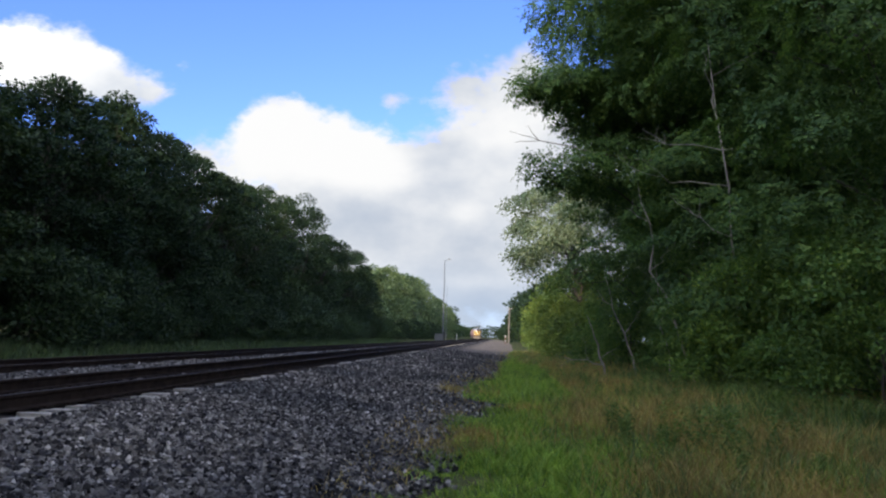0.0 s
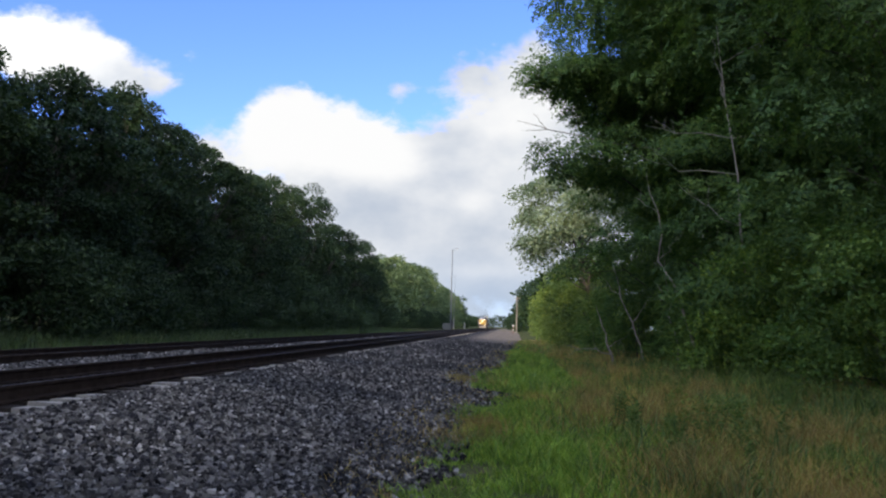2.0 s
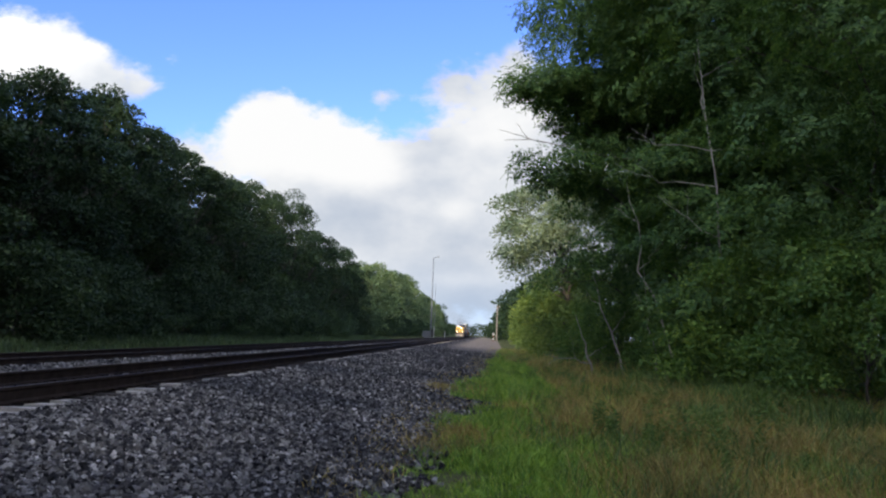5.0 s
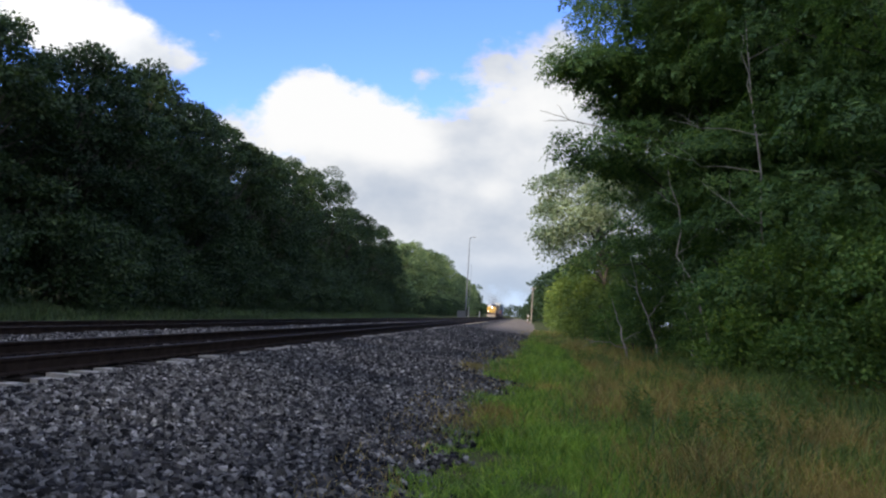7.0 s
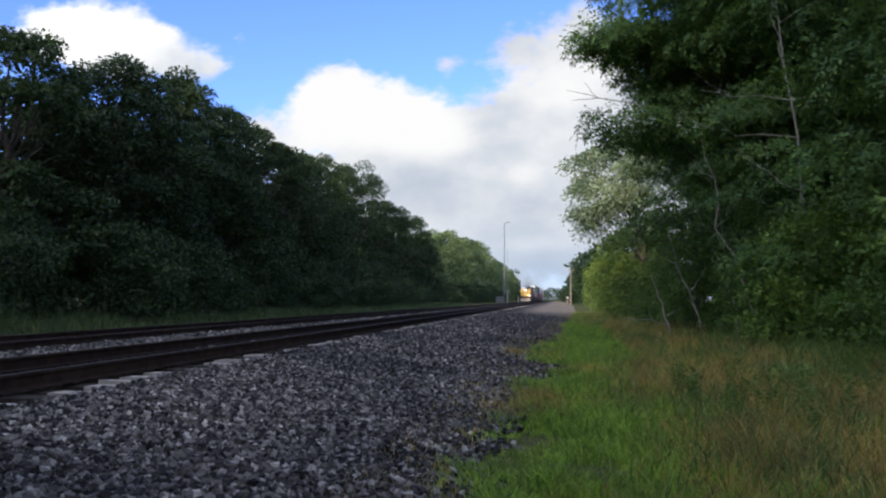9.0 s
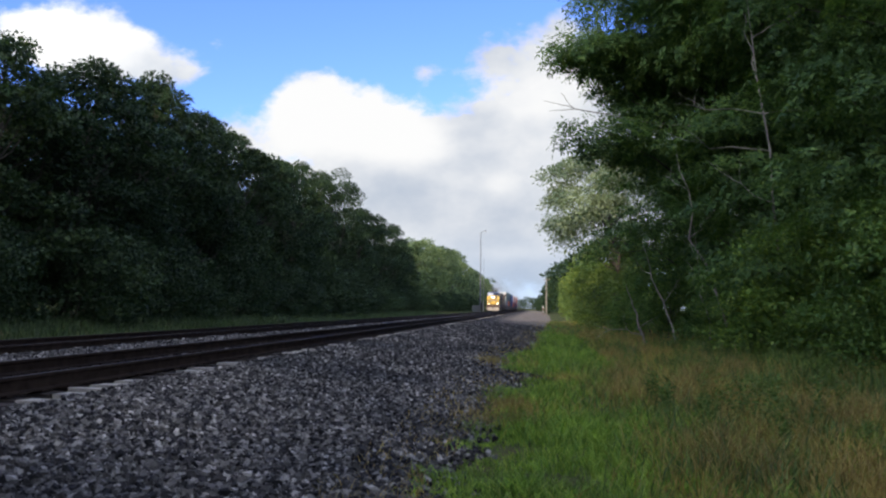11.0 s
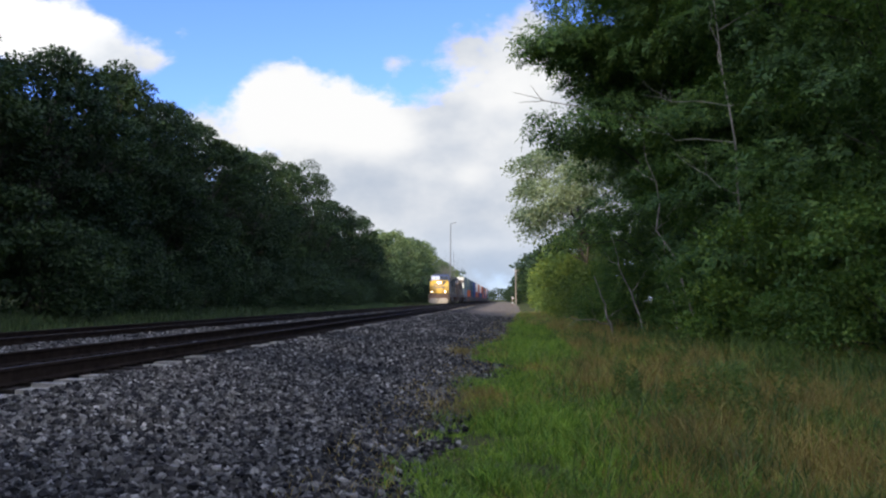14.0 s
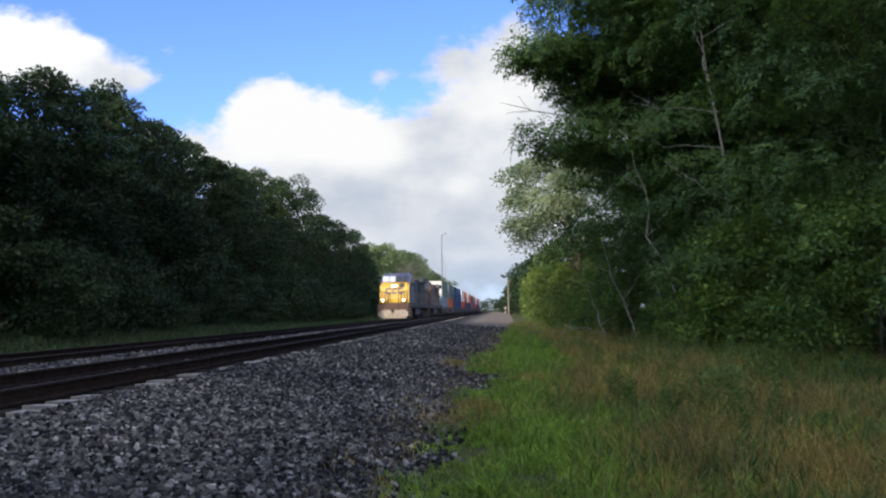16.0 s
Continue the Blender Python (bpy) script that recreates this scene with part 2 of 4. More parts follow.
SOIL, BALLAST, STONE = ground_material(), ballast_material(), stone_material()
# dark leaf green; across the line it also carries the wood's shade
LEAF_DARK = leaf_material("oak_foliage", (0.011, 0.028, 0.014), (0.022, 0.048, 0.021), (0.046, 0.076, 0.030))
LEAF_LOCUST = leaf_material("locust_foliage", (0.034, 0.080, 0.027), (0.064, 0.134, 0.040), (0.122, 0.200, 0.056))
LEAF_WILLOW = leaf_material("willow_foliage", (0.115, 0.165, 0.115), (0.175, 0.235, 0.165), (0.25, 0.31, 0.24))
LEAF_SHRUB = leaf_material("shrub_foliage", (0.050, 0.112, 0.030), (0.088, 0.176, 0.044), (0.175, 0.262, 0.066))
# lighter species, its colour raised further for the sun on these trees
LEAF_FAR = leaf_material("sunlit_cottonwood_foliage", (0.055, 0.094, 0.052), (0.092, 0.142, 0.081), (0.147, 0.200, 0.115))
LEAF_BRIGHT = leaf_material("sumac_foliage", (0.070, 0.120, 0.030), (0.110, 0.170, 0.045), (0.160, 0.215, 0.062))
BARK = solid("dark_bark", (0.055, 0.045, 0.036), 0.95, vary=0.4, scale=3, relief=0.02)
BARK_PALE = solid("bleached_bark", (0.25, 0.225, 0.195), 0.9, vary=0.35, scale=4, relief=0.01)
RAIL_STEEL = solid("rusty_rail_steel", (0.026, 0.019, 0.016), 0.9, 0.0, vary=0.4, scale=5, shine=0.05)
RAIL_HEAD = solid("worn_rail_head", (0.055, 0.05, 0.047), 0.75, 0.1, vary=0.2, scale=3, shine=0.2)
TIE_WOOD = solid("creosoted_oak", (0.045, 0.038, 0.034), 0.9, vary=0.4, scale=5, relief=0.01, shine=0.05)
TIE_PALE = solid("weathered_tie_end", (0.34, 0.31, 0.27), 0.9, vary=0.35, scale=7, relief=0.01)
GRASS_GREEN = blade_material("fresh_grass", (0.092, 0.205, 0.023), (0.185, 0.326, 0.035), (0.308, 0.411, 0.060))
GRASS_DRY = blade_material("dry_grass", (0.24, 0.165, 0.052), (0.37, 0.262, 0.085), (0.38, 0.330, 0.100))
# grass darkened in its colour to stand for the wood's shade
GRASS_SHADED = blade_material("shaded_rough_grass", (0.022, 0.048, 0.016), (0.042, 0.078, 0.024), (0.075, 0.115, 0.036))
GRASS_WEED = blade_material("dark_weed", (0.062, 0.122, 0.034), (0.117, 0.194, 0.051), (0.187, 0.259, 0.063))


# ---- building helpers ----
def mesh_of(name, verts, faces, mats, index=None, smooth=False):
    me = bpy.data.meshes.new(name)
    me.from_pydata(verts if isinstance(verts, list) else verts.tolist(), [], faces if isinstance(faces, list) else faces.tolist())
    for m in mats if isinstance(mats, (list, tuple)) else [mats]:
        me.materials.append(m)
    if index is not None:
        me.polygons.foreach_set("material_index", np.asarray(index, dtype=np.int32))
    if smooth:
        me.polygons.foreach_set("use_smooth", np.ones(len(me.polygons), dtype=bool))
    me.update()
    return me


def part(name, bm, material, parent, label="", smooth=False):
    """Links a bmesh (or a finished mesh) as one object under a thing or a part."""
    if isinstance(bm, bpy.types.Mesh):
        me = bm
    else:
        me = bpy.data.meshes.new(name)
        bm.to_mesh(me)
        bm.free()
        me.materials.append(material)
        if smooth:
            me.polygons.foreach_set("use_smooth", np.ones(len(me.polygons), dtype=bool))
    ob = new(name, me)
    ob.parent = parent
    if label:
        tagged(ob, label)
    return ob


def thing(name, label, category, group="", kind="", at=None):
    ob = new(name)
    ob.empty_display_size = 0.3
    if at is not None:
        ob.matrix_basis = at
    return tagged(ob, label, category, group, kind)


def block(bm, x0, x1, y0, y1, z0, z1, bevel=0.0, taper=1.0):
    """Adds a box, its edges rounded by bevel, its top drawn in by taper."""
    r = bmesh.ops.create_cube(bm, size=1.0)
    for v in r["verts"]:
        top = v.co.z > 0
        k = taper if top else 1.0
        v.co = Vector(((x0 + x1) / 2 + v.co.x * (x1 - x0) * k, (y0 + y1) / 2 + v.co.y * (y1 - y0) * k, z1 if top else z0))
    if bevel:
        es = list({e for v in r["verts"] for e in v.link_edges})
        bmesh.ops.bevel(bm, geom=es, offset=bevel, segments=2, affect="EDGES", profile=0.5)
    return bm


def rod(bm, a, b, r, r2=None, seg=10):
    """Adds a round bar from a to b."""
    a, b = Vector(a), Vector(b)
    d = b - a
    m = Matrix.Translation((a + b) / 2) @ d.to_track_quat("Z", "Y").to_matrix().to_4x4()
    bmesh.ops.create_cone(bm, cap_ends=True, segments=seg, radius1=r, radius2=r if r2 is None else r2, depth=d.length, matrix=m)
    return bm


def prism(bm, outline, x0, x1):
    """Adds a solid whose (y, z) outline is drawn out from x0 to x1."""
    a = [bm.verts.new((x0, y, z)) for y, z in outline]
    b = [bm.verts.new((x1, y, z)) for y, z in outline]
    bm.faces.new(a), bm.faces.new(b[::-1])
    for i in range(len(a)):
        j = (i + 1) % len(a)
        bm.faces.new((a[j], a[i], b[i], b[j]))
    bmesh.ops.recalc_face_normals(bm, faces=bm.faces)
    return bm


def fresh():
    return bmesh.new()


# ---- ground and line ----
RAIL_Z, NEAR, FAR = 0.595, -6.3, -10.2
GAUGE = 0.7535


def bend(y):
    """How far the line has swung to the left beyond its straight."""
    d = max(0.0, y - 360.0)
    return -0.045 * d * d / 40 if d < 20 else -0.045 * (d - 10)


def bend_turn(y):
    """Degrees by which the line has turned to the left."""
    return math.degrees(math.atan(0.045 * min(1.0, max(0.0, y - 360.0) / 20)))


def ballast_edge(y):
    """Where the stone gives way to grass on the camera's side."""
    e = -0.75
    e += 0.9 * math.exp(-((y - 15.6) / 1.3) ** 2)
    e += 0.9 * min(1, max(0, (y - 19) / 15)) + 1.2 * min(1, max(0, (y - 40) / 40)) + 1.2 * min(1, max(0, (y - 75) / 80))
    return e + 0.28 * noise.noise((0, y * 0.55, 3.1)) + 0.12 * noise.noise((0, y * 2.1, 7.7))


def ease(k):
    k = min(1, max(0, k))
    return k * k * (3 - 2 * k)


def bed_height(x, y):
    """The top of the stone bed."""
    e = ballast_edge(y)
    if x > -4.95:
        z = 0.405 * min(1, max(0, (e - x) / (e + 4.95))) ** 0.85
    else:
        z = 0.345 + 0.06 * ease((x + 5.15) / 0.2) - 0.45 * ease((-11.9 - x) / 2.0)
        z += 0.14 * ease((-7.6 - x) / 0.3) * ease((x + 8.95) / 0.3)
        if -7.6 < x < -5.4 or -11.8 < x < -8.95:
            return z + 0.02 * noise.noise((x * 3, y * 3, 5))
    return z + 0.035 * noise.noise((x * 0.9, y * 0.9, 0)) + 0.02 * noise.noise((x * 3, y * 3, 5))


def land_height(x, y):
    z = -0.02 + 0.05 * noise.noise((x * 0.25, y * 0.25, 9))
    z += 0.6 * min(1, max(0, (-13.5 - x) / 4.5))
    z += 0.5 * min(1, max(0, (x - 5) / 8))
    if -13.5 < x < ballast_edge(y) - 0.15:
        z -= 0.12
    return z


def spread(lo, hi, near, growth):
    """Grid lines that lie close together round 0 and further apart away from it."""
    out, s, x = [0.0], near, 0.0
    while x < hi:
        x += s
        s *= growth
        out.append(x)
    s, x = near, 0.0
    while x > lo:
        x -= s
        s *= growth
        out.insert(0, x)
    return out


def build_ground():
    xs, ys = spread(-2600, 2600, 0.55, 1.07), spread(-2600, 4200, 0.8, 1.06)
    verts = [(x, y, land_height(x, y)) for y in ys for x in xs]
    w = len(xs)
    faces = [(j * w + i, j * w + i + 1, (j + 1) * w + i + 1, (j + 1) * w + i) for j in range(len(ys) - 1) for i in range(w - 1)]
    tagged(new("ground", mesh_of("ground", verts, faces, SOIL, smooth=True)), "grassy verge and dark woodland soil beside the line", "ground", kind="stuff")["kind"] = "structure"
    ys = [-70 + 2.0 * i for i in range(35)] + [0.35 * i for i in range(115)] + [40.25 + 1.2 * i for i in range(60)] + [113 + 8 * i for i in range(120)]
    verts, faces, w = [], [], 92
    for y in ys:
        e = ballast_edge(y)
        for i in range(w):
            x = -14.0 + (e + 14.0) * i / (w - 1)
            verts.append((x + bend(y), y, bed_height(x, y) if 0 < i < w - 1 else land_height(x, y) - 0.03))
    faces = [(j * w + i, j * w + i + 1, (j + 1) * w + i + 1, (j + 1) * w + i) for j in range(len(ys) - 1) for i in range(w - 1)]
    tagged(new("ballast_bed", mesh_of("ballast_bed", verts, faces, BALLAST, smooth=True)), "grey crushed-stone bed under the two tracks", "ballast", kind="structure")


RAIL_OUTLINE = ((-0.07, 0), (-0.07, 0.012), (-0.012, 0.03), (-0.009, 0.135), (-0.036, 0.15), (-0.036, 0.178), (-0.028, 0.186),
                (0.028, 0.186), (0.036, 0.178), (0.036, 0.15), (0.009, 0.135), (0.012, 0.03), (0.07, 0.012), (0.07, 0))


def rail_mesh(stations):
    n, m = len(RAIL_OUTLINE), len(stations)
    verts = [(x + bend(y), y, z) for y in stations for x, z in RAIL_OUTLINE]
    faces = [[k * n + i, k * n + (i + 1) % n, (k + 1) * n + (i + 1) % n, (k + 1) * n + i] for k in range(m - 1) for i in range(n)]
    index = [1 if i == 6 else 0 for k in range(m - 1) for i in range(n)] + [0, 0]
    faces += [list(range(n))[::-1], list(range((m - 1) * n, m * n))]
    return mesh_of("rail", verts, faces, [RAIL_STEEL, RAIL_HEAD], index)


def tie_mesh(seed, pale):
    rng = random.Random(seed)
    bm = fresh()
    block(bm, -0.9, 0.9, -0.115, 0.115, -0.18, 0)
    for s in (-1, 1):
        block(bm, min(s * 0.902, s * 1.32), max(s * 0.902, s * 1.32), -0.115, 0.115, -0.18, -0.002)
    if pale:
        for f in bm.faces:
            f.material_index = 1 if abs(f.calc_center_median().x) > 0.901 else 0
    for v in bm.verts:
        v.co += Vector((rng.uniform(-0.03, 0.03), rng.uniform(-0.012, 0.012), rng.uniform(-0.012, 0.006)))
    me = bpy.data.meshes.new("tie")
    bm.to_mesh(me)
    bm.free()
    me.materials.append(TIE_WOOD)
    me.materials.append(TIE_PALE)
    return me


def build_track(xc, label, y_parts):
    t = thing("railway_track", label, "railway track", "tracks", at=pose(xc, 0, RAIL_Z - 0.186))
    rail = rail_mesh([-68, 360, 364, 368, 372, 376, 380, 1060])
    for s in (-1, 1):
        r = part("rail", rail, None, t, "rusty steel rail with a worn bright head")
        r.location = (s * GAUGE, 0, 0)
    ties = [tie_mesh(100 + k, k % 4 != 0) for k in range(9)]
    bm = fresh()
    block(bm, -0.10, 0.10, -0.09, 0.09, -0.012, 0.008, 0.003)
    plate = bpy.data.meshes.new("tie_plate")
    bm.to_mesh(plate)
    bm.free()
    plate.materials.append(RAIL_STEEL)
    rng = random.Random(int(-xc * 10))
    y, verts, faces = -20.0, [], []
    while y < 420:
        dx, dy, turn = rng.uniform(-0.1, 0.1), rng.uniform(-0.04, 0.04), rng.uniform(-1.5, 1.5)
        if 1.0 < y < y_parts:
            o = part("tie", rng.choice(ties), None, t)
            o.matrix_basis = pose(dx, y + dy, -0.012 + rng.uniform(-0.012, 0.0), 0, 0, turn)
            if y < 45:
                for s in (-1, 1):
                    pl = part("tie_plate", plate, None, t)
                    pl.location = (s * GAUGE, y + dy, 0)
        else:
            b = len(verts)
            verts += [(dx + bend(y) + sx * 1.3, y + dy + sy * 0.115, z) for z in (-0.19, -0.014) for sx, sy in ((-1, -1), (1, -1), (1, 1), (-1, 1))]
            faces += [[b + i for i in f] for f in ((4, 5, 6, 7), (0, 1, 5, 4), (1, 2, 6, 5), (2, 3, 7, 6), (3, 0, 4, 7))]
        y += 0.53
    tagged(part("distant_ties", mesh_of("distant_ties", verts, faces, TIE_WOOD), None, t), kind="stuff")
    return t


def build_stones():
    """Loose stones lying on the bed along the stretch that the camera sees from nearby."""
    rng = np.random.default_rng(4)
    unit = np.array([(-1, -1, -1), (1, -1, -1), (1, 1, -1), (-1, 1, -1), (-1, -1, 1), (1, -1, 1), (1, 1, 1), (-1, 1, 1)], dtype=float) * 0.72
    quads = np.array([(3, 2, 1, 0), (4, 5, 6, 7), (0, 1, 5, 4), (1, 2, 6, 5), (2, 3, 7, 6), (3, 0, 4, 7)])
    verts, faces, base = [], [], 0
    for y0, y1, dens in STONE_BANDS:
        n = int((y1 - y0) * 9.9 * dens)
        ys, xs = rng.uniform(y0, y1, n), rng.uniform(-8.9, 1.0, n)
        for x, y in zip(xs, ys):
            e = ballast_edge(y)
            if x > e + 0.5 * rng.random() ** 2 - 0.1 or -7.6 < x < -4.88 or x < -0.85 * y - 1:
                continue
            s = 0.016 + 0.018 * rng.random() ** 1.6
            rot = np.array(Euler(rng.uniform(0, 6.28, 3)).to_matrix())
            pts = (unit * (1 + 0.26 * rng.standard_normal((8, 3))) * s * np.array((1.2, 1.0, 0.78))) @ rot.T
            verts.append(pts + (x, y, max(bed_height(x, y), land_height(x, y)) + s * rng.uniform(-0.1, 1.0)))
            faces.append(quads + base)
            base += 8
    me = mesh_of("ballast_stones", np.concatenate(verts), np.concatenate(faces), STONE)
    tagged(new("ballast_stones", me), "loose angular grey ballast stones on the shoulder", "gravel", kind="stuff")


STONE_BANDS = ((2.8, 6, 1350), (6, 10, 950), (10, 15, 600), (15, 22, 260), (22, 34, 110), (34, 60, 34))


# ---- trees, shrubs, grass ----
def unit_rows(a):
    return a / np.maximum(1e-9, np.linalg.norm(a, axis=1, keepdims=True))


def leaf_quads(at, way, face, length, width):
    """One pointed leaf a row: it starts at at, runs along way and lies flat across face."""
    side = unit_rows(np.cross(way, face))
    up = unit_rows(np.cross(side, way))
    L, W = length[:, None], width[:, None]
    v = np.stack([at, at + way * L * 0.45 + side * W * 0.5 + up * L * 0.05, at + way * L - up * L * 0.08, at + way * L * 0.45 - side * W * 0.5 + up * L * 0.05], 1)
    return v.reshape(-1, 3)


def quads_for(n):
    return np.arange(n * 4).reshape(-1, 4)


def tube(verts, faces, pts, radii, seg=6):
    base = len(verts)
    for k, (p, r) in enumerate(zip(pts, radii)):
        d = (pts[min(k + 1, len(pts) - 1)] - pts[max(k - 1, 0)]).normalized()
        s = d.orthogonal().normalized()
        t = d.cross(s)
        for i in range(seg):
            a = 2 * math.pi * i / seg
            verts.append(tuple(p + (s * math.cos(a) + t * math.sin(a)) * r))
    for k in range(len(pts) - 1):
        for i in range(seg):
            j = (i + 1) % seg
            faces.append([base + k * seg + i, base + k * seg + j, base + (k + 1) * seg + j, base + (k + 1) * seg + i])


def wander(rng, a, b, n, amount):
    pts = []
    for i in range(n + 1):
        k = i / n
        j = amount * math.sin(math.pi * k)
        pts.append(a.lerp(b, k) + Vector((rng.gauss(0, j), rng.gauss(0, j), rng.gauss(0, j * 0.5))))
    return pts


def tree_meshes(seed, height, radius, base, clumps, per, leaf, leafmat, bark=None, trunk_r=0.2, spray=0, droop=0.25, lean=(0, 0), fill=0.5, blob=1.0, shape=(1.15, 1.15, 0.72)):
    """Meshes of a trunk with limbs and of a crown made of many leaves in uneven clumps."""
    rng, nr = random.Random(seed), np.random.default_rng(seed)
    tv, tf = [], []
    top = Vector((lean[0], lean[1], height * 0.93))
    spine = wander(rng, Vector((0, 0, -0.3)), top, 8, 0.03 * height)
    tube(tv, tf, spine, [trunk_r * (1.25 if i == 0 else 1 - 0.11 * i) for i in range(9)], 7)
    centres, sizes = [], []
    for k in range(clumps):
        h = (k + rng.random()) / clumps
        z = base + (height - base) * h
        wide = math.sqrt(max(0.06, 1 - ((h - 0.42) / 0.6) ** 2))
        a = rng.uniform(0, 2 * math.pi)
        r = radius * wide * (fill + (1.08 - fill) * rng.random() ** 0.6) * (1 + 0.22 * noise.noise((math.cos(a) * 1.3, math.sin(a) * 1.3, seed + h * 3)))
        f = min(1, max(0, z / height))
        c = Vector((lean[0] * f + r * math.cos(a), lean[1] * f + r * math.sin(a), z + rng.gauss(0, 0.022 * height)))
        s = blob * radius * rng.uniform(0.19, 0.36)
        centres.append(c), sizes.append(s)
        if k % 2 == 0:
            root = spine[max(1, min(7, int(f * 8 * 0.72)))]
            pts = wander(rng, root, c, 4, 0.09 * r)
            tube(tv, tf, pts, [trunk_r * q * 0.34 for q in (1, 0.75, 0.5, 0.3, 0.14)], 5)
    C, S = np.array([tuple(c) for c in centres]), np.array(sizes)
    who = nr.integers(0, clumps, clumps * per)
    d = unit_rows(nr.normal(size=(len(who), 3)))
    low = (d[:, 2] < -0.15) & (nr.random(len(who)) < 0.75)
    d[low, 2] *= -1
    at = C[who] + d * (S[who] * (0.35 + 0.75 * nr.random(len(who)) ** 0.5))[:, None] * np.array(shape)
    way = unit_rows(d * 0.8 + nr.normal(size=d.shape) * 0.55 - np.array((0, 0, droop)))
    face = unit_rows(np.array((0, 0, 0.5)) + d * 0.95 + nr.normal(size=d.shape) * 0.32)
    if spray:
        L = leaf * (0.7 + 0.6 * nr.random(len(at)))
        side = unit_rows(np.cross(way, face))
        vs = []
        for j in range(spray):
            for s in (-1, 1):
                p = at + way * (L * (0.15 + 0.8 * j / spray))[:, None] - np.array((0, 0, 1)) * (L * 0.22 * (j / spray) ** 2)[:, None]
                w = unit_rows(side * s + way * 0.45 + nr.normal(size=way.shape) * 0.18)
                vs.append(leaf_quads(p, w, face, L * 0.34, L * 0.15).reshape(-1, 4, 3))
        vs.append(leaf_quads(at + way * (L * 0.85)[:, None], way, face, L * 0.36, L * 0.15).reshape(-1, 4, 3))
        lv = np.concatenate(vs).reshape(-1, 3)
    else:
        L = leaf * (0.6 + 0.8 * nr.random(len(at)))
        lv = leaf_quads(at, way, face, L, L * 0.62)
    trunk = mesh_of("trunk", tv, tf, bark or BARK, smooth=True)
    crown = mesh_of("crown", lv, quads_for(len(lv) // 4), leafmat)
    return trunk, crown


def make_tree(name, label, category, group, meshes, at):
    t = thing(name, label, category, group, at=at)
    part("trunk", meshes[0], None, t)
    part("crown", meshes[1], None, t)
    return t


def stand(trees, places, rng, base_scale=1.0, turn=True):
    """Copies of the given trees at (x, y, z, height factor)."""
    for i, (x, y, z, k) in enumerate(places):
        m = pose(x, y, z, 0, 0, rng.uniform(0, 360) if turn else 0)
        copy_scaled(trees[i % len(trees)], m, k)


def copy_scaled(ob, m, k):
    c = copy_thing(ob, m)
    c.scale = (k, k, k)
    return c


# front trees of the wood across the line: metres along the line, height of the top
WOOD_EDGE = [(27.5, 11.8), (33.2, 11.8), (39.0, 12.9), (44.6, 12.3), (51.4, 13.1), (59.8, 12.6), (68.6, 13.8), (79.0, 14.0), (91.5, 12.5), (105.0, 12.2), (117.0, 10.0)]
SUNLIT_EDGE = [(128.0, 11.6), (141.0, 13.3), (155.0, 14.4), (172.0, 14.4), (190.0, 14.8), (206.0, 14.8), (225.0, 13.5), (245.0, 12.7), (266.0, 12.5), (290.0, 12.8), (315.0, 12.8)]


def crown_top(tree):
    z = np.array([v.co.z for v in tree.children[1].data.vertices])
    return float(np.percentile(z, 99.6))


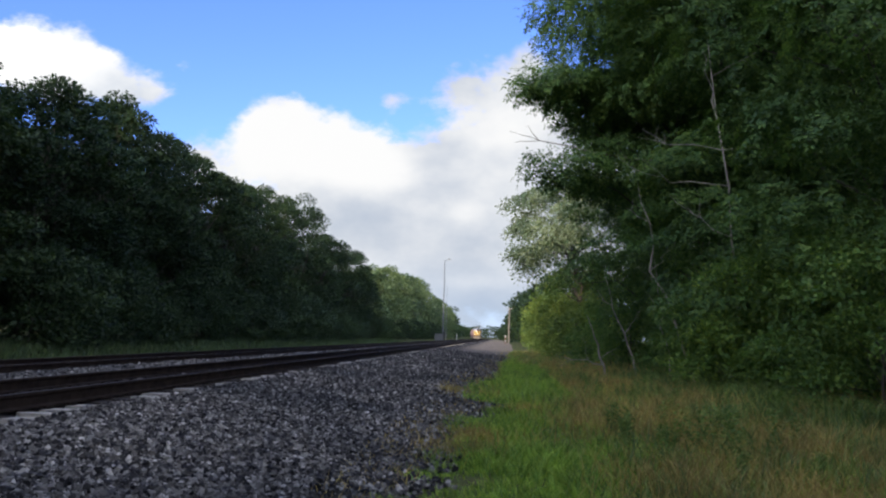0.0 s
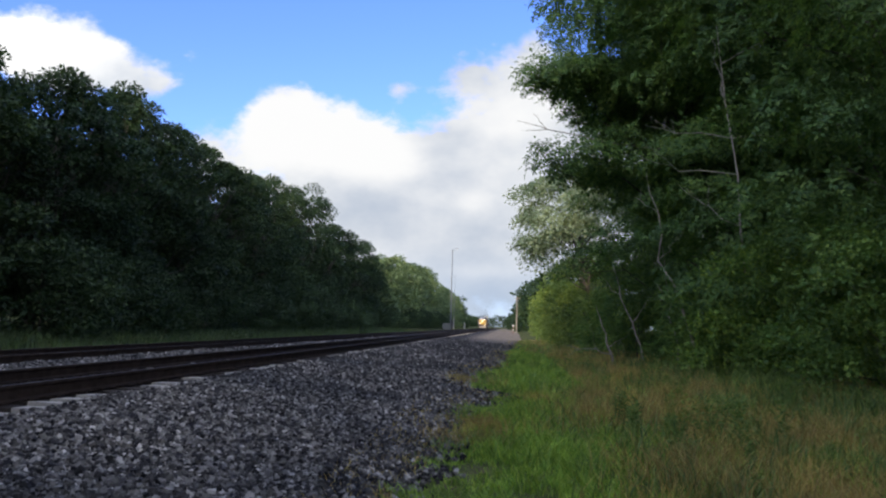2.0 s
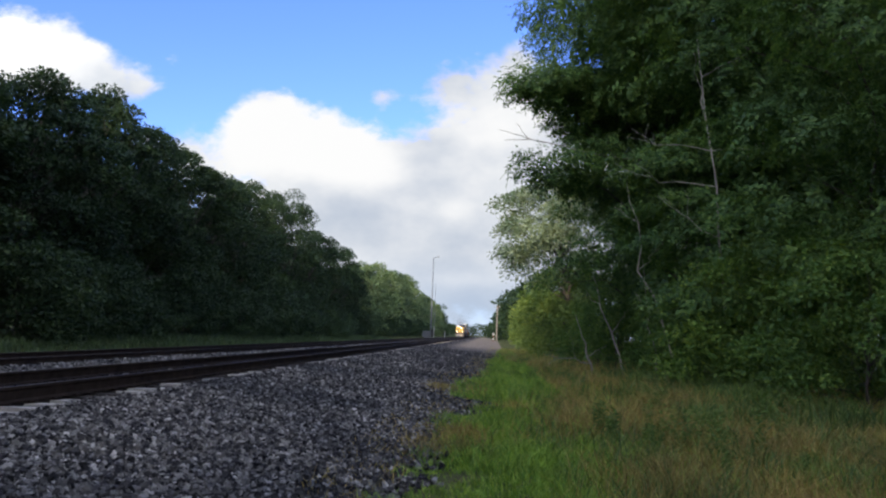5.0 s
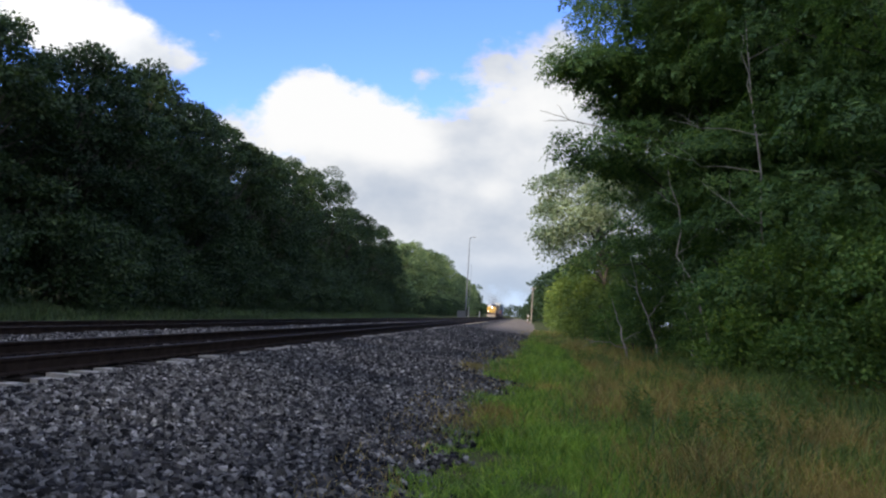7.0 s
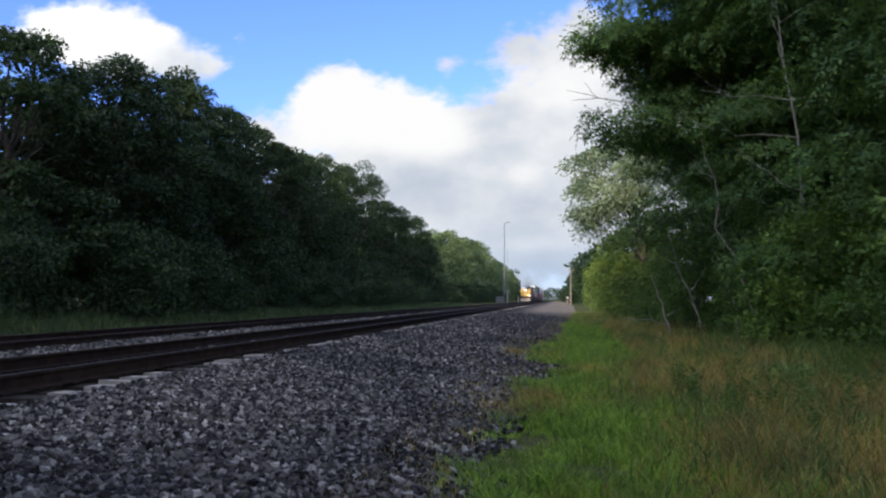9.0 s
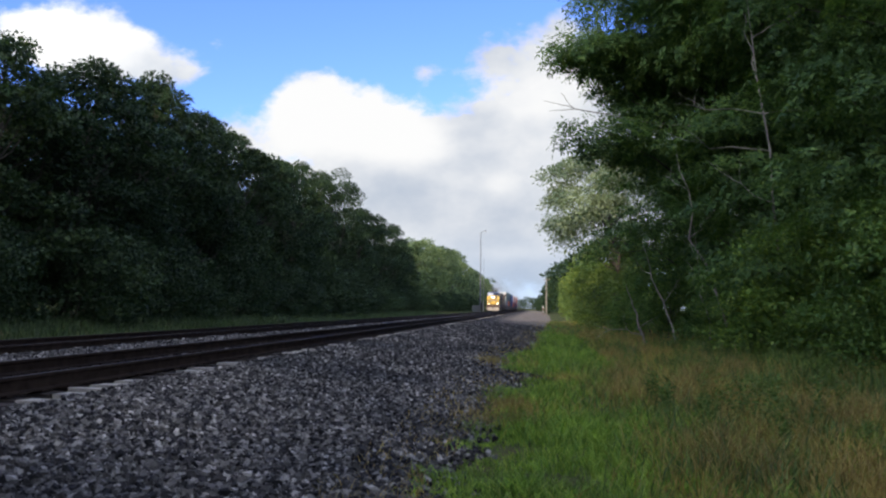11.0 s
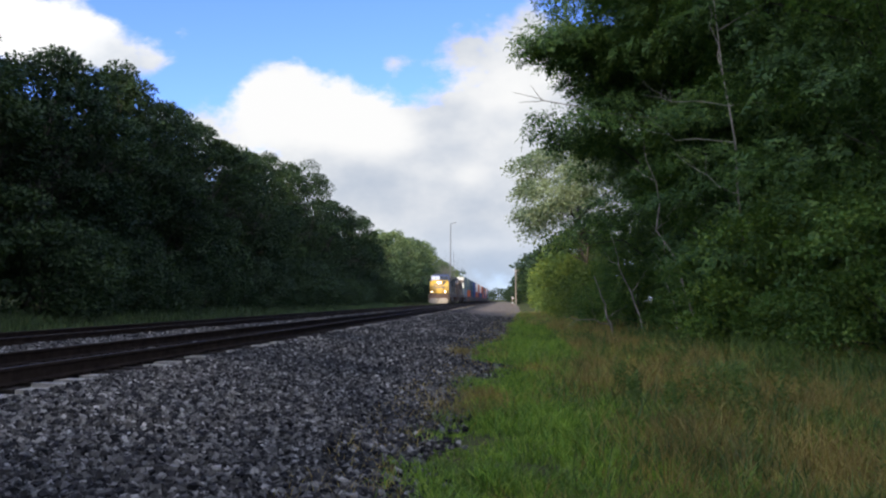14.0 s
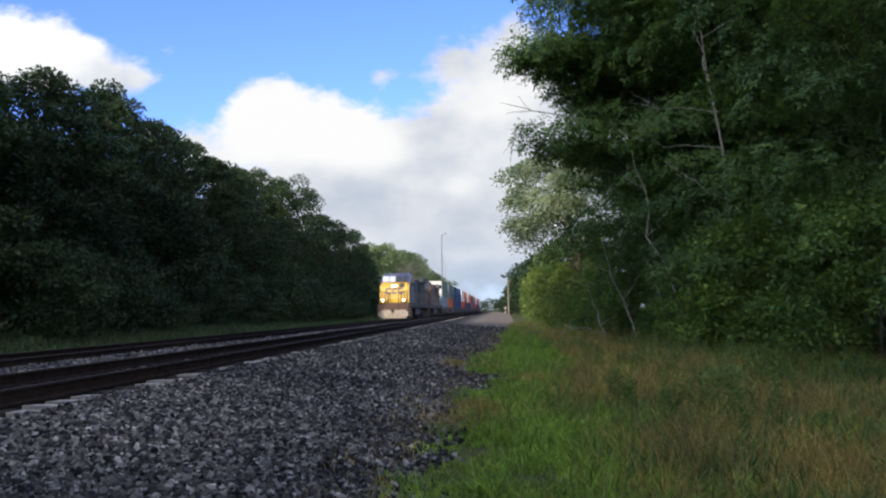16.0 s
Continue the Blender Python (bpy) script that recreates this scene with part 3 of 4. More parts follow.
def build_left_wood():
    rng = random.Random(11)
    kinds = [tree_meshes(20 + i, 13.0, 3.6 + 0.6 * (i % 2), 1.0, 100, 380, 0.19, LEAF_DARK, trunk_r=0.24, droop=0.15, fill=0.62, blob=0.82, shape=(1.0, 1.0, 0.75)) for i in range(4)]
    label = "tall broadleaf tree in dense dark green leaf at the wood's edge"
    first = []
    for i, (y, top) in enumerate(WOOD_EDGE):
        at = pose(-22.0 + rng.uniform(-0.5, 0.5), y, 0.4, 0, 0, rng.uniform(0, 360))
        if i < 4:
            t = make_tree("oak_tree", label, "tree", "trees of the wood across the line", kinds[i], at)
            first.append(t)
        else:
            t = copy_thing(first[i % 4], at)
        k = (top - 0.4) / crown_top(t)
        t.scale = (1.0, 1.0, k)
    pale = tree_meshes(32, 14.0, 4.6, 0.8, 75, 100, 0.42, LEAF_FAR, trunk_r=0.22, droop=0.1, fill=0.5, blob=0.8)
    young = None
    for y, top in SUNLIT_EDGE:
        at = pose(-22.0 + rng.uniform(-0.8, 0.8), y, 0.4, 0, 0, rng.uniform(0, 360))
        if young is None:
            t = young = make_tree("cottonwood_tree", "lighter green cottonwood in full sun at the wood's edge", "tree", "sunlit trees across the line", pale, at)
        else:
            t = copy_thing(young, at)
        k = (top - 0.4) / crown_top(t)
        t.scale = (1.05, 1.05, k)
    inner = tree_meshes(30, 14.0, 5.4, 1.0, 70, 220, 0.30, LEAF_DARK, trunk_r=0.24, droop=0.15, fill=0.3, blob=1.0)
    inside = make_tree("oak_tree", "broadleaf tree standing within the dark wood", "tree", "trees of the wood across the line", inner, pose(-29, 24, 0.4))
    inside.scale = (0.9, 0.9, 0.70)
    places = [(-22.5, 11, 0.4, 0.8), (-22.5, 4, 0.4, 0.9), (-22.5, -6, 0.4, 0.9), (-22.5, -16, 0.4, 0.95)]
    y = 32.0
    while y < 320:
        places.append((-28.5 + rng.uniform(-2, 1.5), y, 0.4, (0.78 if y < 45 else 0.88) + rng.uniform(-0.05, 0.05)))
        y += rng.uniform(7.5, 10) * (1 if y < 120 else 2.2)
    y = 26.0
    while y < 125:
        places.append((-36.5 + rng.uniform(-2, 1.5), y, 0.4, 0.98 + rng.uniform(-0.05, 0.05)))
        y += rng.uniform(9.0, 12)
    for x, y, z, k in places:
        c = copy_thing(inside, pose(x, y, z, 0, 0, rng.uniform(0, 360)))
        c.scale = (1.0, 1.0, k)
    # undergrowth along the foot of the wood
    low = [tree_meshes(60 + i, 3.4, 2.3, 0.2, 26, 260, 0.14, LEAF_DARK, trunk_r=0.05, fill=0.2, blob=1.25) for i in range(2)]
    lows = [make_tree("undergrowth_shrub", "low dark shrub at the foot of the wood", "shrub", "undergrowth across the line", k, pose(-18.3, 30 + 3.4 * i, 0.4)) for i, k in enumerate(low)]
    places, y = [], 12.0
    while y < 240:
        if not 29 < y < 35:
            places.append((-18.6 + rng.uniform(-1.0, 0.6), y, 0.4, rng.uniform(0.6, 1.25)))
        y += rng.uniform(2.4, 3.6) * (1 if y < 90 else 2)
    stand(lows, places, rng)


def build_right_wood():
    rng = random.Random(5)
    loc = [tree_meshes(80 + i, 17.0, 5.6, 2.0, 100, 230, 0.40, LEAF_LOCUST, trunk_r=0.2, spray=3, droop=0.85, lean=(-1.0, 0), fill=0.4, blob=0.85, shape=(1.4, 1.4, 0.42)) for i in range(2)]
    loc[0] = tree_meshes(80, 18.5, 5.8, 5.6, 150, 330, 0.46, LEAF_LOCUST, trunk_r=0.2, spray=3, droop=0.85, lean=(-1.0, 0), fill=0.35, blob=0.72, shape=(1.4, 1.4, 0.38))
    first = [make_tree("locust_tree", "tall locust tree with feathery dark green leaves and open crown", "tree", "trees beside the verge", k, at)
             for k, at in zip(loc, (pose(8.9, 27.5, 0.1, 0, 0, 10), pose(10.5, 21.0, 0.3, 0, 0, 130)))]
    places = [(9.6, 32.5, 0.3, 1.05), (11.0, 36.0, 0.3, 1.1), (14.0, 16.5, 0.4, 1.0), (11.5, 26.5, 0.3, 1.05), (15.5, 22.5, 0.4, 1.1), (12.5, 38.0, 0.4, 1.0), (13.0, 44.0, 0.3, 0.95), (17.5, 30.5, 0.4, 1.1), (18.5, 13.0, 0.4, 1.1),
              (13.5, 9.0, 0.4, 1.0), (20.0, 21.0, 0.4, 1.15), (14, 48, 0.4, 1), (8.8, 29.5, 0.2, 1.08)]
    # a leafless branch that reaches out of the foremost crown
    back, vs, fs = first[0].matrix_basis.inverted(), [], []
    limb = wander(rng, Vector((8.0, 27.5, 7.4)), Vector((1.3, 27.2, 8.5)), 6, 0.12)
    tube(vs, fs, limb, [0.05, 0.045, 0.04, 0.032, 0.026, 0.022, 0.016], 5)
    for dx, dz in ((-1.1, 0.35), (-0.9, -0.05), (-0.5, 0.6)):
        tube(vs, fs, wander(rng, limb[-1], limb[-1] + Vector((dx, 0.1, dz)), 4, 0.05), [0.016, 0.014, 0.012, 0.01, 0.006], 4)
    part("bare_branch", mesh_of("bare_branch", [tuple(back @ Vector(v)) for v in vs], fs, BARK_PALE, smooth=True), None, first[0], "leafless grey branch")
    deep = tree_meshes(88, 17.0, 5.6, 1.5, 90, 150, 0.36, LEAF_LOCUST, trunk_r=0.2, spray=3, droop=0.7, fill=0.4, blob=0.9, shape=(1.3, 1.3, 0.45))
    inside = make_tree("locust_tree", "leafy green tree standing within the wood beside the verge", "tree", "trees beside the verge", deep, pose(16, 37, 0.4))
    stand([inside], places, rng)
    wil = tree_meshes(90, 11.5, 4.7, 6.1, 58, 520, 0.19, LEAF_WILLOW, BARK, trunk_r=0.16, droop=0.5, lean=(-1.2, 0), fill=0.45, blob=0.9)
    make_tree("willow_tree", "pale grey-green willow with an open ragged crown", "tree", "trees beside the verge", wil, pose(5.9, 53, 0.1, 0, 0, 40))
    shr = [tree_meshes(95 + i, 3.0, 1.9, 0.15, 34, 300, 0.095, LEAF_SHRUB, trunk_r=0.04, fill=0.2, blob=0.95) for i in range(3)]
    sh = [make_tree("verge_shrub", "leafy mid-green shrub at the edge of the trees", "shrub", "shrubs at the verge", k, pose(7.4 + 0.4 * i, 15.5 + 4.2 * i, 0.2)) for i, k in enumerate(shr)]
    places = [(7.5, 22.0, 0.2, 1.15), (6.5, 25.2, 0.2, 0.95), (9.6, 13.6, 0.3, 1.1), (9.2, 17.5, 0.3, 1.25), (6.9, 23.0, 0.2, 0.8), (8.4, 21.3, 0.3, 1.25), (6.7, 28.6, 0.2, 0.9), (5.7, 34.5, 0.1, 0.9), (5.6, 39.5, 0.1, 1.0), (7.2, 36.5, 0.2, 1.4),
              (11.5, 12, 0.4, 1.2), (8.8, 26.3, 0.3, 1.3), (6.6, 20.6, 0.2, 1.05), (8.2, 41, 0.2, 1.6)]
    stand(sh, places, rng)
    br = [tree_meshes(120 + i, 5.0, 2.2, 0.2, 34, 90, 0.24, LEAF_BRIGHT, trunk_r=0.06, fill=0.25, blob=1.1) for i in range(2)]
    bs = [make_tree("sunlit_bush", "tall yellow-green bush in full sun beside the gravel", "bush", "sunlit bushes", k, pose(4.7 + 1.2 * i, 66 + 7 * i, 0)) for i, k in enumerate(br)]
    places = [(5.2, 50, 0, 0.75), (4.6, 57, 0, 0.7), (6.4, 46, 0.1, 0.85), (6.6, 55, 0.1, 1.1), (4.6, 80, 0, 0.9), (5.6, 88, 0, 1.2), (7.0, 70, 0, 1.5), (5.8, 98, 0, 1.1), (6.2, 110, 0, 1.2), (8, 82, 0, 1.7), (6.6, 125, 0, 1.2)]
    stand(bs, places, rng)
    # far wood on the camera's side
    far = tree_meshes(140, 12.0, 5.0, 0.8, 30, 36, 0.9, LEAF_DARK, trunk_r=0.2, fill=0.4)
    f = make_tree("far_tree", "distant rounded green tree beside the line", "tree", "far trees", far, pose(12, 140, 0))
    stand([f], [(6.9 + rng.uniform(0, 3) + (1.5 if i < 3 else 0), 150 + 13 * i + rng.uniform(-4, 4), 0, rng.uniform(0.8, 1.05)) for i in range(34)], rng)
    stand([f], [(5.6, 235, 0, 0.7), (5.0, 262, 0, 0.62), (4.6, 300, 0, 0.62), (4.2, 345, 0, 0.6), (3.6, 400, 0, 0.66), (3.0, 470, 0, 0.7), (2.4, 550, 0, 0.75)], rng)
    stand([f], [(3.0 + rng.uniform(0, 9), 620 + 22 * i + rng.uniform(-8, 8), 0, rng.uniform(0.9, 1.2)) for i in range(26)], rng)
    stand([f], [(-42.0 - rng.uniform(0, 9), 760 + 22 * i + rng.uniform(-8, 8), 0, rng.uniform(0.9, 1.2)) for i in range(20)], rng)
    stand([f], [(-40 + 6.5 * i, 1190 + rng.uniform(-15, 15), 0, rng.uniform(1.1, 1.5)) for i in range(14)], rng)
    stand([f], [(-24 - rng.uniform(0, 5) + 1.15 * bend(335 + 14 * i), 335 + 14 * i + rng.uniform(-4, 4), 0, rng.uniform(0.85, 1.15)) for i in range(30)], rng)


def build_shade_trees():
    """Unseen trees added behind the camera to cast shade over everything near it."""
    rng = random.Random(8)
    k = tree_meshes(160, 26.0, 7.6, 4.0, 75, 95, 0.75, LEAF_DARK, trunk_r=0.34, fill=0.25, blob=1.1)
    t = make_tree("wood_tree", "tall dark broadleaf tree added unseen to shade the line", "tree", "trees over the line behind", k, pose(-15.6, -29, 0.2))
    # the first of these is added to shade the tall locust's crown
    places = [(0.8, -9.5, 0.2, 0.92), (-1.6, -29, 0.2, 0.88), (-9.0, -46, 0.2, 1.1), (-51, -26, 0, 1.0), (-1.6, -40, 0.2, 0.92), (-15.5, -40, 0, 0.98), (-22.5, -29, 0, 1.13), (-30, -27, 0, 1.05), (-37, -30, 0, 1), (5.5, -34, 0.2, 0.9), (-44, -28, 0, 1.0)]
    stand([t], places, rng)
    # added out of view with thin crowns, so some sun leaks onto the verge
    k = tree_meshes(161, 26.0, 7.4, 4.0, 60, 46, 0.6, LEAF_DARK, trunk_r=0.3, fill=0.25, blob=1.15)
    t = make_tree("wood_tree", "tall thin-crowned broadleaf tree added unseen to let some sun through", "tree", "trees over the line behind", k, pose(7.0, -25, 0.2))
    stand([t], [(14, -27, 0.3, 1.0), (21, -26, 0.3, 1.0), (28, -28, 0.3, 1.0), (35, -26, 0.3, 1.0)], rng)


def bare_stem(name, label, base, tip, r, twigs, seed):
    rng = random.Random(seed)
    tv, tf = [], []
    base, tip = Vector(base), Vector(tip)
    o = thing(name, label, "dead tree", "bare stems among the trees", at=Matrix.Translation(base))
    L = tip - base
    pts = wander(rng, Vector((0, 0, -0.2)), L, 9, 0.018 * L.length)
    tube(tv, tf, pts, [r * (1 - 0.085 * i) for i in range(10)], 6)
    part("stem", mesh_of("stem", tv, tf, BARK_PALE, smooth=True), None, o)
    for h, dx, dy, dz in twigs:
        tv, tf = [], []
        a = pts[int(h * 9)]
        b = a + Vector((dx, dy, dz))
        q = wander(rng, a, b, 5, 0.06 * (b - a).length)
        tube(tv, tf, q, [r * 0.42 * (1 - 0.15 * i) for i in range(6)], 5)
        for _ in range(3):
            s = q[rng.randint(2, 5)]
            tube(tv, tf, wander(rng, s, s + Vector((dx * rng.uniform(-0.1, 0.4), dy * 0.3, rng.uniform(-0.3, 0.5) * abs(dx))), 3, 0.05), [r * 0.2, r * 0.16, r * 0.12, r * 0.06], 4)
        part("branch", mesh_of("branch", tv, tf, BARK_PALE, smooth=True), None, o)
    return o


def build_stems():
    lab = "thin bare grey stem with a few leafless branches"
    bare_stem("bare_sapling", lab, (6.75, 21.4, 0.2), (5.7, 21.4, 10.0), 0.05, [(0.72, -2.3, 0.2, 0.4), (0.7, 1.3, 0, 0.1), (0.55, -1.7, 0, 1.2), (0.9, 1.3, 0, 0.8), (0.8, -0.4, 0, 2.0), (0.64, -2.2, 0, 0.3)], 1)
    bare_stem("bare_sapling", lab, (6.1, 24.6, 0.2), (4.3, 24.6, 6.6), 0.055, [(0.6, 0.8, 0, 0.8), (0.8, -0.8, 0, 0.5), (0.4, -0.9, 0, 0.8)], 2)
    bare_stem("bare_sapling", lab, (5.3, 30.0, 0.1), (4.0, 30.0, 4.0), 0.05, [(0.5, 0.6, 0, 0.9), (0.7, -0.6, 0, 0.7)], 3)
    bare_stem("bare_sapling", lab, (4.4, 32.0, 0.05), (3.6, 32.0, 2.4), 0.06, [(0.3, -1.9, 0, 0.3), (0.4, 0.8, 0, 0.5)], 4)
    bare_stem("bare_sapling", lab, (7.3, 26.0, 0.2), (6.9, 26.0, 5.0), 0.06, [(0.6, 0.9, 0, 1.0), (0.7, -0.7, 0, 0.9)], 5)
    bare_stem("bare_sapling", lab, (8.0, 27.0, 0.3), (7.2, 27.0, 6.2), 0.045, [(0.5, -1.0, 0, 0.9), (0.7, 0.9, 0, 0.6)], 6)
    bare_stem("bare_sapling", lab, (6.0, 27.5, 0.2), (5.4, 27.5, 4.4), 0.035, [(0.6, 0.7, 0, 0.6), (0.8, -0.5, 0, 0.5)], 7)
    bare_stem("bare_sapling", lab, (7.7, 22.0, 0.3), (7.2, 22.0, 4.6), 0.03, [(0.6, 0.6, 0, 0.7), (0.75, -0.6, 0, 0.3)], 8)


def blades(name, label, mat, spots, seed):
    """Grass: spots is a list of (x, y, z, height, width, lean)."""
    nr = np.random.default_rng(seed)
    s = np.array(spots)
    n = len(s)
    a = nr.uniform(0, 2 * np.pi, n)
    side = np.stack([np.cos(a), np.sin(a), np.zeros(n)], 1) * s[:, 4:5] * 0.5
    b = nr.uniform(0, 2 * np.pi, n)
    lean = np.stack([np.cos(b), np.sin(b), np.zeros(n)], 1) * (s[:, 3] * s[:, 5])[:, None]
    up = np.array((0, 0, 1.0)) * s[:, 3:4]
    root = s[:, :3]
    v = np.stack([root - side, root + side, root + up * 0.55 + lean * 0.3 + side * 0.75, root + up * 0.55 + lean * 0.3 - side * 0.75, root + up + lean], 1).reshape(-1, 3)
    base = np.arange(n)[:, None] * 5
    faces = (base + np.array([0, 1, 2, 3])).tolist() + (base + np.array([3, 2, 4])).tolist()
    tagged(new(name, mesh_of(name, v, faces, mat)), label, "grass", kind="stuff")


def build_grass():
    rng = random.Random(21)
    green, dry, weed = [], [], []
    for y0, y1, dens in ((2.2, 6, 1500), (6, 10, 1000), (10, 16, 600), (16, 26, 300), (26, 45, 130), (45, 80, 25)):
        for _ in range(int((y1 - y0) * 9.5 * dens)):
            y = rng.uniform(y0, y1)
            x = rng.uniform(-1.5, 8.5)
            e = ballast_edge(y)
            off = x - e
            if x > 0.75 * y + 1.2 or off < -1.0:
                continue
            n1 = noise.noise((x * 0.55, y * 0.35, 2.0))
            n2 = noise.noise((x * 1.6, y * 1.6, 6.0))
            # the grass thins out over the stones
            cover = 0.04 if off < -0.2 else 0.08 + 0.75 * ease((off + 0.35 + 0.4 * n2) / 0.6)
            if rng.random() > cover + 0.2:
                continue
            if n2 < -0.42 and off < 1.6 and rng.random() < 0.85:
                continue
            if off < 0.0 and rng.random() < 0.6:
                dry.append((x, y, max(bed_height(x, y), land_height(x, y)), rng.uniform(0.03, 0.12), 0.006 + y * 0.0003, rng.uniform(0.4, 1.2)))
                continue
            z = land_height(x, y) - 0.01
            k = 1 + y / 22
            # dry grass takes over away from the stone, green close to it
            n3 = noise.noise((x * 0.9, y * 0.5, 12.0))
            dryness = (x - 1.3 - 0.06 * y * (y < 9) + (0.5 if 15 < y < 36 else 0)) * 0.9 + 1.6 * n1
            dryness *= 1 - 0.72 * min(1, max(0, (x - 2.2) / 2.2))
            if 17 < y < 40 and 0.1 < x < 1.9:
                dryness = -1
            w = 0.0068 * k
            tuft = 1 + 0.9 * noise.noise((x * 3.6, y * 3.0, 31.0))
            if rng.random() > 0.5 + 0.5 * dryness or rng.random() < 0.22:
                h = tuft * rng.uniform(0.05, 0.17) * (1 + 0.8 * n3 + 0.5 * n2) * (1.3 if y > 15 else 1)
                green.append((x, y, z, h, w * 1.25, rng.uniform(0.3, 1.3)))
            elif rng.random() < 0.2 + 0.9 * n3:
                weed.append((x, y, z, tuft * rng.uniform(0.08, 0.30) * (1 + 0.6 * n3), w * 2.0, rng.uniform(0.2, 0.8)))
            else:
                dry.append((x, y, z, tuft * rng.uniform(0.06, 0.36) * (1 - 0.5 * n2 + 0.4 * n1), w * 0.95, rng.uniform(0.2, 1.3)))
    blades("green_grass", "fresh green grass along the edge of the ballast", GRASS_GREEN, green, 1)
    blades("dry_grass", "tall dry brown grass on the verge", GRASS_DRY, dry, 2)
    blades("dark_weeds", "dark green weeds among the dry grass", GRASS_WEED, weed, 3)
    # rough grass between the far track and the wood, shade painted into its colour
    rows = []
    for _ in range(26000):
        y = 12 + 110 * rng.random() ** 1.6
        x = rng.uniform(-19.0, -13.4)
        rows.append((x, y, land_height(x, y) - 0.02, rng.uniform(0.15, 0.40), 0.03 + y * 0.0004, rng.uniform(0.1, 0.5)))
    blades("rough_grass", "rough green grass strip between the far track and the wood", GRASS_SHADED, rows, 4)
    # tall leafy weeds along the foot of the shrubs
    rows = []
    for _ in range(6000):
        y = rng.uniform(13, 30)
        x = 6.1 - 0.02 * (y - 14) + rng.gauss(0, 0.55) + 0.8 * noise.noise((0, y * 0.5, 4))
        if noise.noise((x * 0.8, y * 0.8, 15)) > -0.12:
            rows.append((x, y, land_height(x, y) - 0.01, rng.uniform(0.12, 0.6), 0.035, rng.uniform(0.2, 0.8)))
    blades("tall_weeds", "tall green weeds along the foot of the shrubs", GRASS_WEED, rows, 6)
    # brown weed tufts at the edge of the stone
    for cx, cy, r in ((-1.05, 19.0, 0.4), (-0.5, 9.6, 0.5), (-0.35, 11.0, 0.4), (0.6, 15.2, 0.3)):
        rows = []
        for _ in range(500):
            x, y = rng.gauss(cx, r * 0.5), rng.gauss(cy, r * 0.8)
            rows.append((x, y, max(bed_height(x, y), land_height(x, y)), rng.uniform(0.06, 0.2), 0.008, rng.uniform(0.2, 0.8)))
        blades("dead_weed_tuft", "low tuft of dead brown weed on the stones", GRASS_DRY, rows, 5)


def weed_meshes(seed, height, stems, leaf):
    """Meshes of the stems and of the lance-shaped leaves of one tall weed."""
    rng, nr = random.Random(seed), np.random.default_rng(seed)
    sv, sf, at, way = [], [], [], []
    for _ in range(stems):
        foot = Vector((rng.gauss(0, 0.06), rng.gauss(0, 0.06), -0.03))
        h = height * rng.uniform(0.6, 1.0)
        pts = wander(rng, foot, foot + Vector((rng.gauss(0, 0.14) * h, rng.gauss(0, 0.14) * h, h)), 5, 0.02)
        tube(sv, sf, pts, [0.006, 0.006, 0.005, 0.004, 0.003, 0.002], 4)
        for k in range(22):
            q = 0.12 + 0.88 * k / 22
            i = min(4, int(q * 5))
            p = pts[i].lerp(pts[i + 1], q * 5 - i)
            a = k * 2.4 + rng.random()
            at.append(tuple(p)), way.append((math.cos(a), math.sin(a), rng.uniform(0.1, 0.8)))
    at, way = np.array(at), unit_rows(np.array(way))
    L = leaf * (0.6 + 0.7 * nr.random(len(at)))
    face = unit_rows(np.array((0, 0, 1.0)) + 0.3 * nr.normal(size=way.shape))
    lv = leaf_quads(at, way, face, L, L * 0.3)
    return mesh_of("stalk", sv, sf, GRASS_WEED), mesh_of("foliage", lv, quads_for(len(lv) // 4), LEAF_SHRUB)


# patches of tall weed on the verge: middle, spread, how many
WEED_PATCHES = [(2.3, 10.8, 0.5, 14), (2.8, 9.6, 0.45, 10), (3.3, 12.2, 0.9, 12), (1.75, 25.5, 0.8, 12), (4.4, 15.0, 1.2, 14), (5.6, 18.0, 0.9, 16), (6.6, 16.0, 0.7, 12), (4.9, 23.5, 1.0, 12), (7.6, 14.4, 0.6, 10), (3.2, 18.5, 1.0, 10),
                (1.6, 8.0, 0.9, 6), (3.6, 8.6, 0.9, 8)]


def build_weeds():
    rng = random.Random(33)
    first = []
    for i in range(4):
        t = thing("verge_weed", "tall leafy green weed standing in the verge grass", "weed", "weeds on the verge", at=pose(2.2 + 0.4 * i, 10.3, land_height(2.2 + 0.4 * i, 10.3)))
        st, lv = weed_meshes(300 + i, 0.55 + 0.08 * i, 3 + i % 3, 0.10)
        tagged(part("stalk", st, None, t), kind="stuff")
        part("foliage", lv, None, t)
        first.append(t)
    for cx, cy, r, n in WEED_PATCHES:
        for _ in range(n):
            x, y = rng.gauss(cx, r), rng.gauss(cy, r * 1.6)
            copy_scaled(rng.choice(first), pose(x, y, land_height(x, y), 0, 0, rng.uniform(0, 360)), rng.uniform(0.35, 0.95))


# ---- lineside things ----
POLE_STEEL = solid("galvanised_steel", (0.13, 0.14, 0.15), 0.7, 0.2, vary=0.15, scale=2)
POLE_WOOD = solid("grey_pole_wood", (0.22, 0.19, 0.16), 0.9, vary=0.3, scale=2)
CABINET = solid("aluminium_case", (0.09, 0.095, 0.1), 0.7, 0.0, vary=0.1, scale=2)
BLACK = solid("black_enamel", (0.015, 0.015, 0.016), 0.6, vary=0.3, scale=3)
WHITE_PAINT = solid("white_paint", (0.42, 0.41, 0.39), 0.7, vary=0.12, scale=3)
RED_PAINT = solid("red_paint", (0.14, 0.05, 0.035), 0.6, vary=0.15, scale=3)
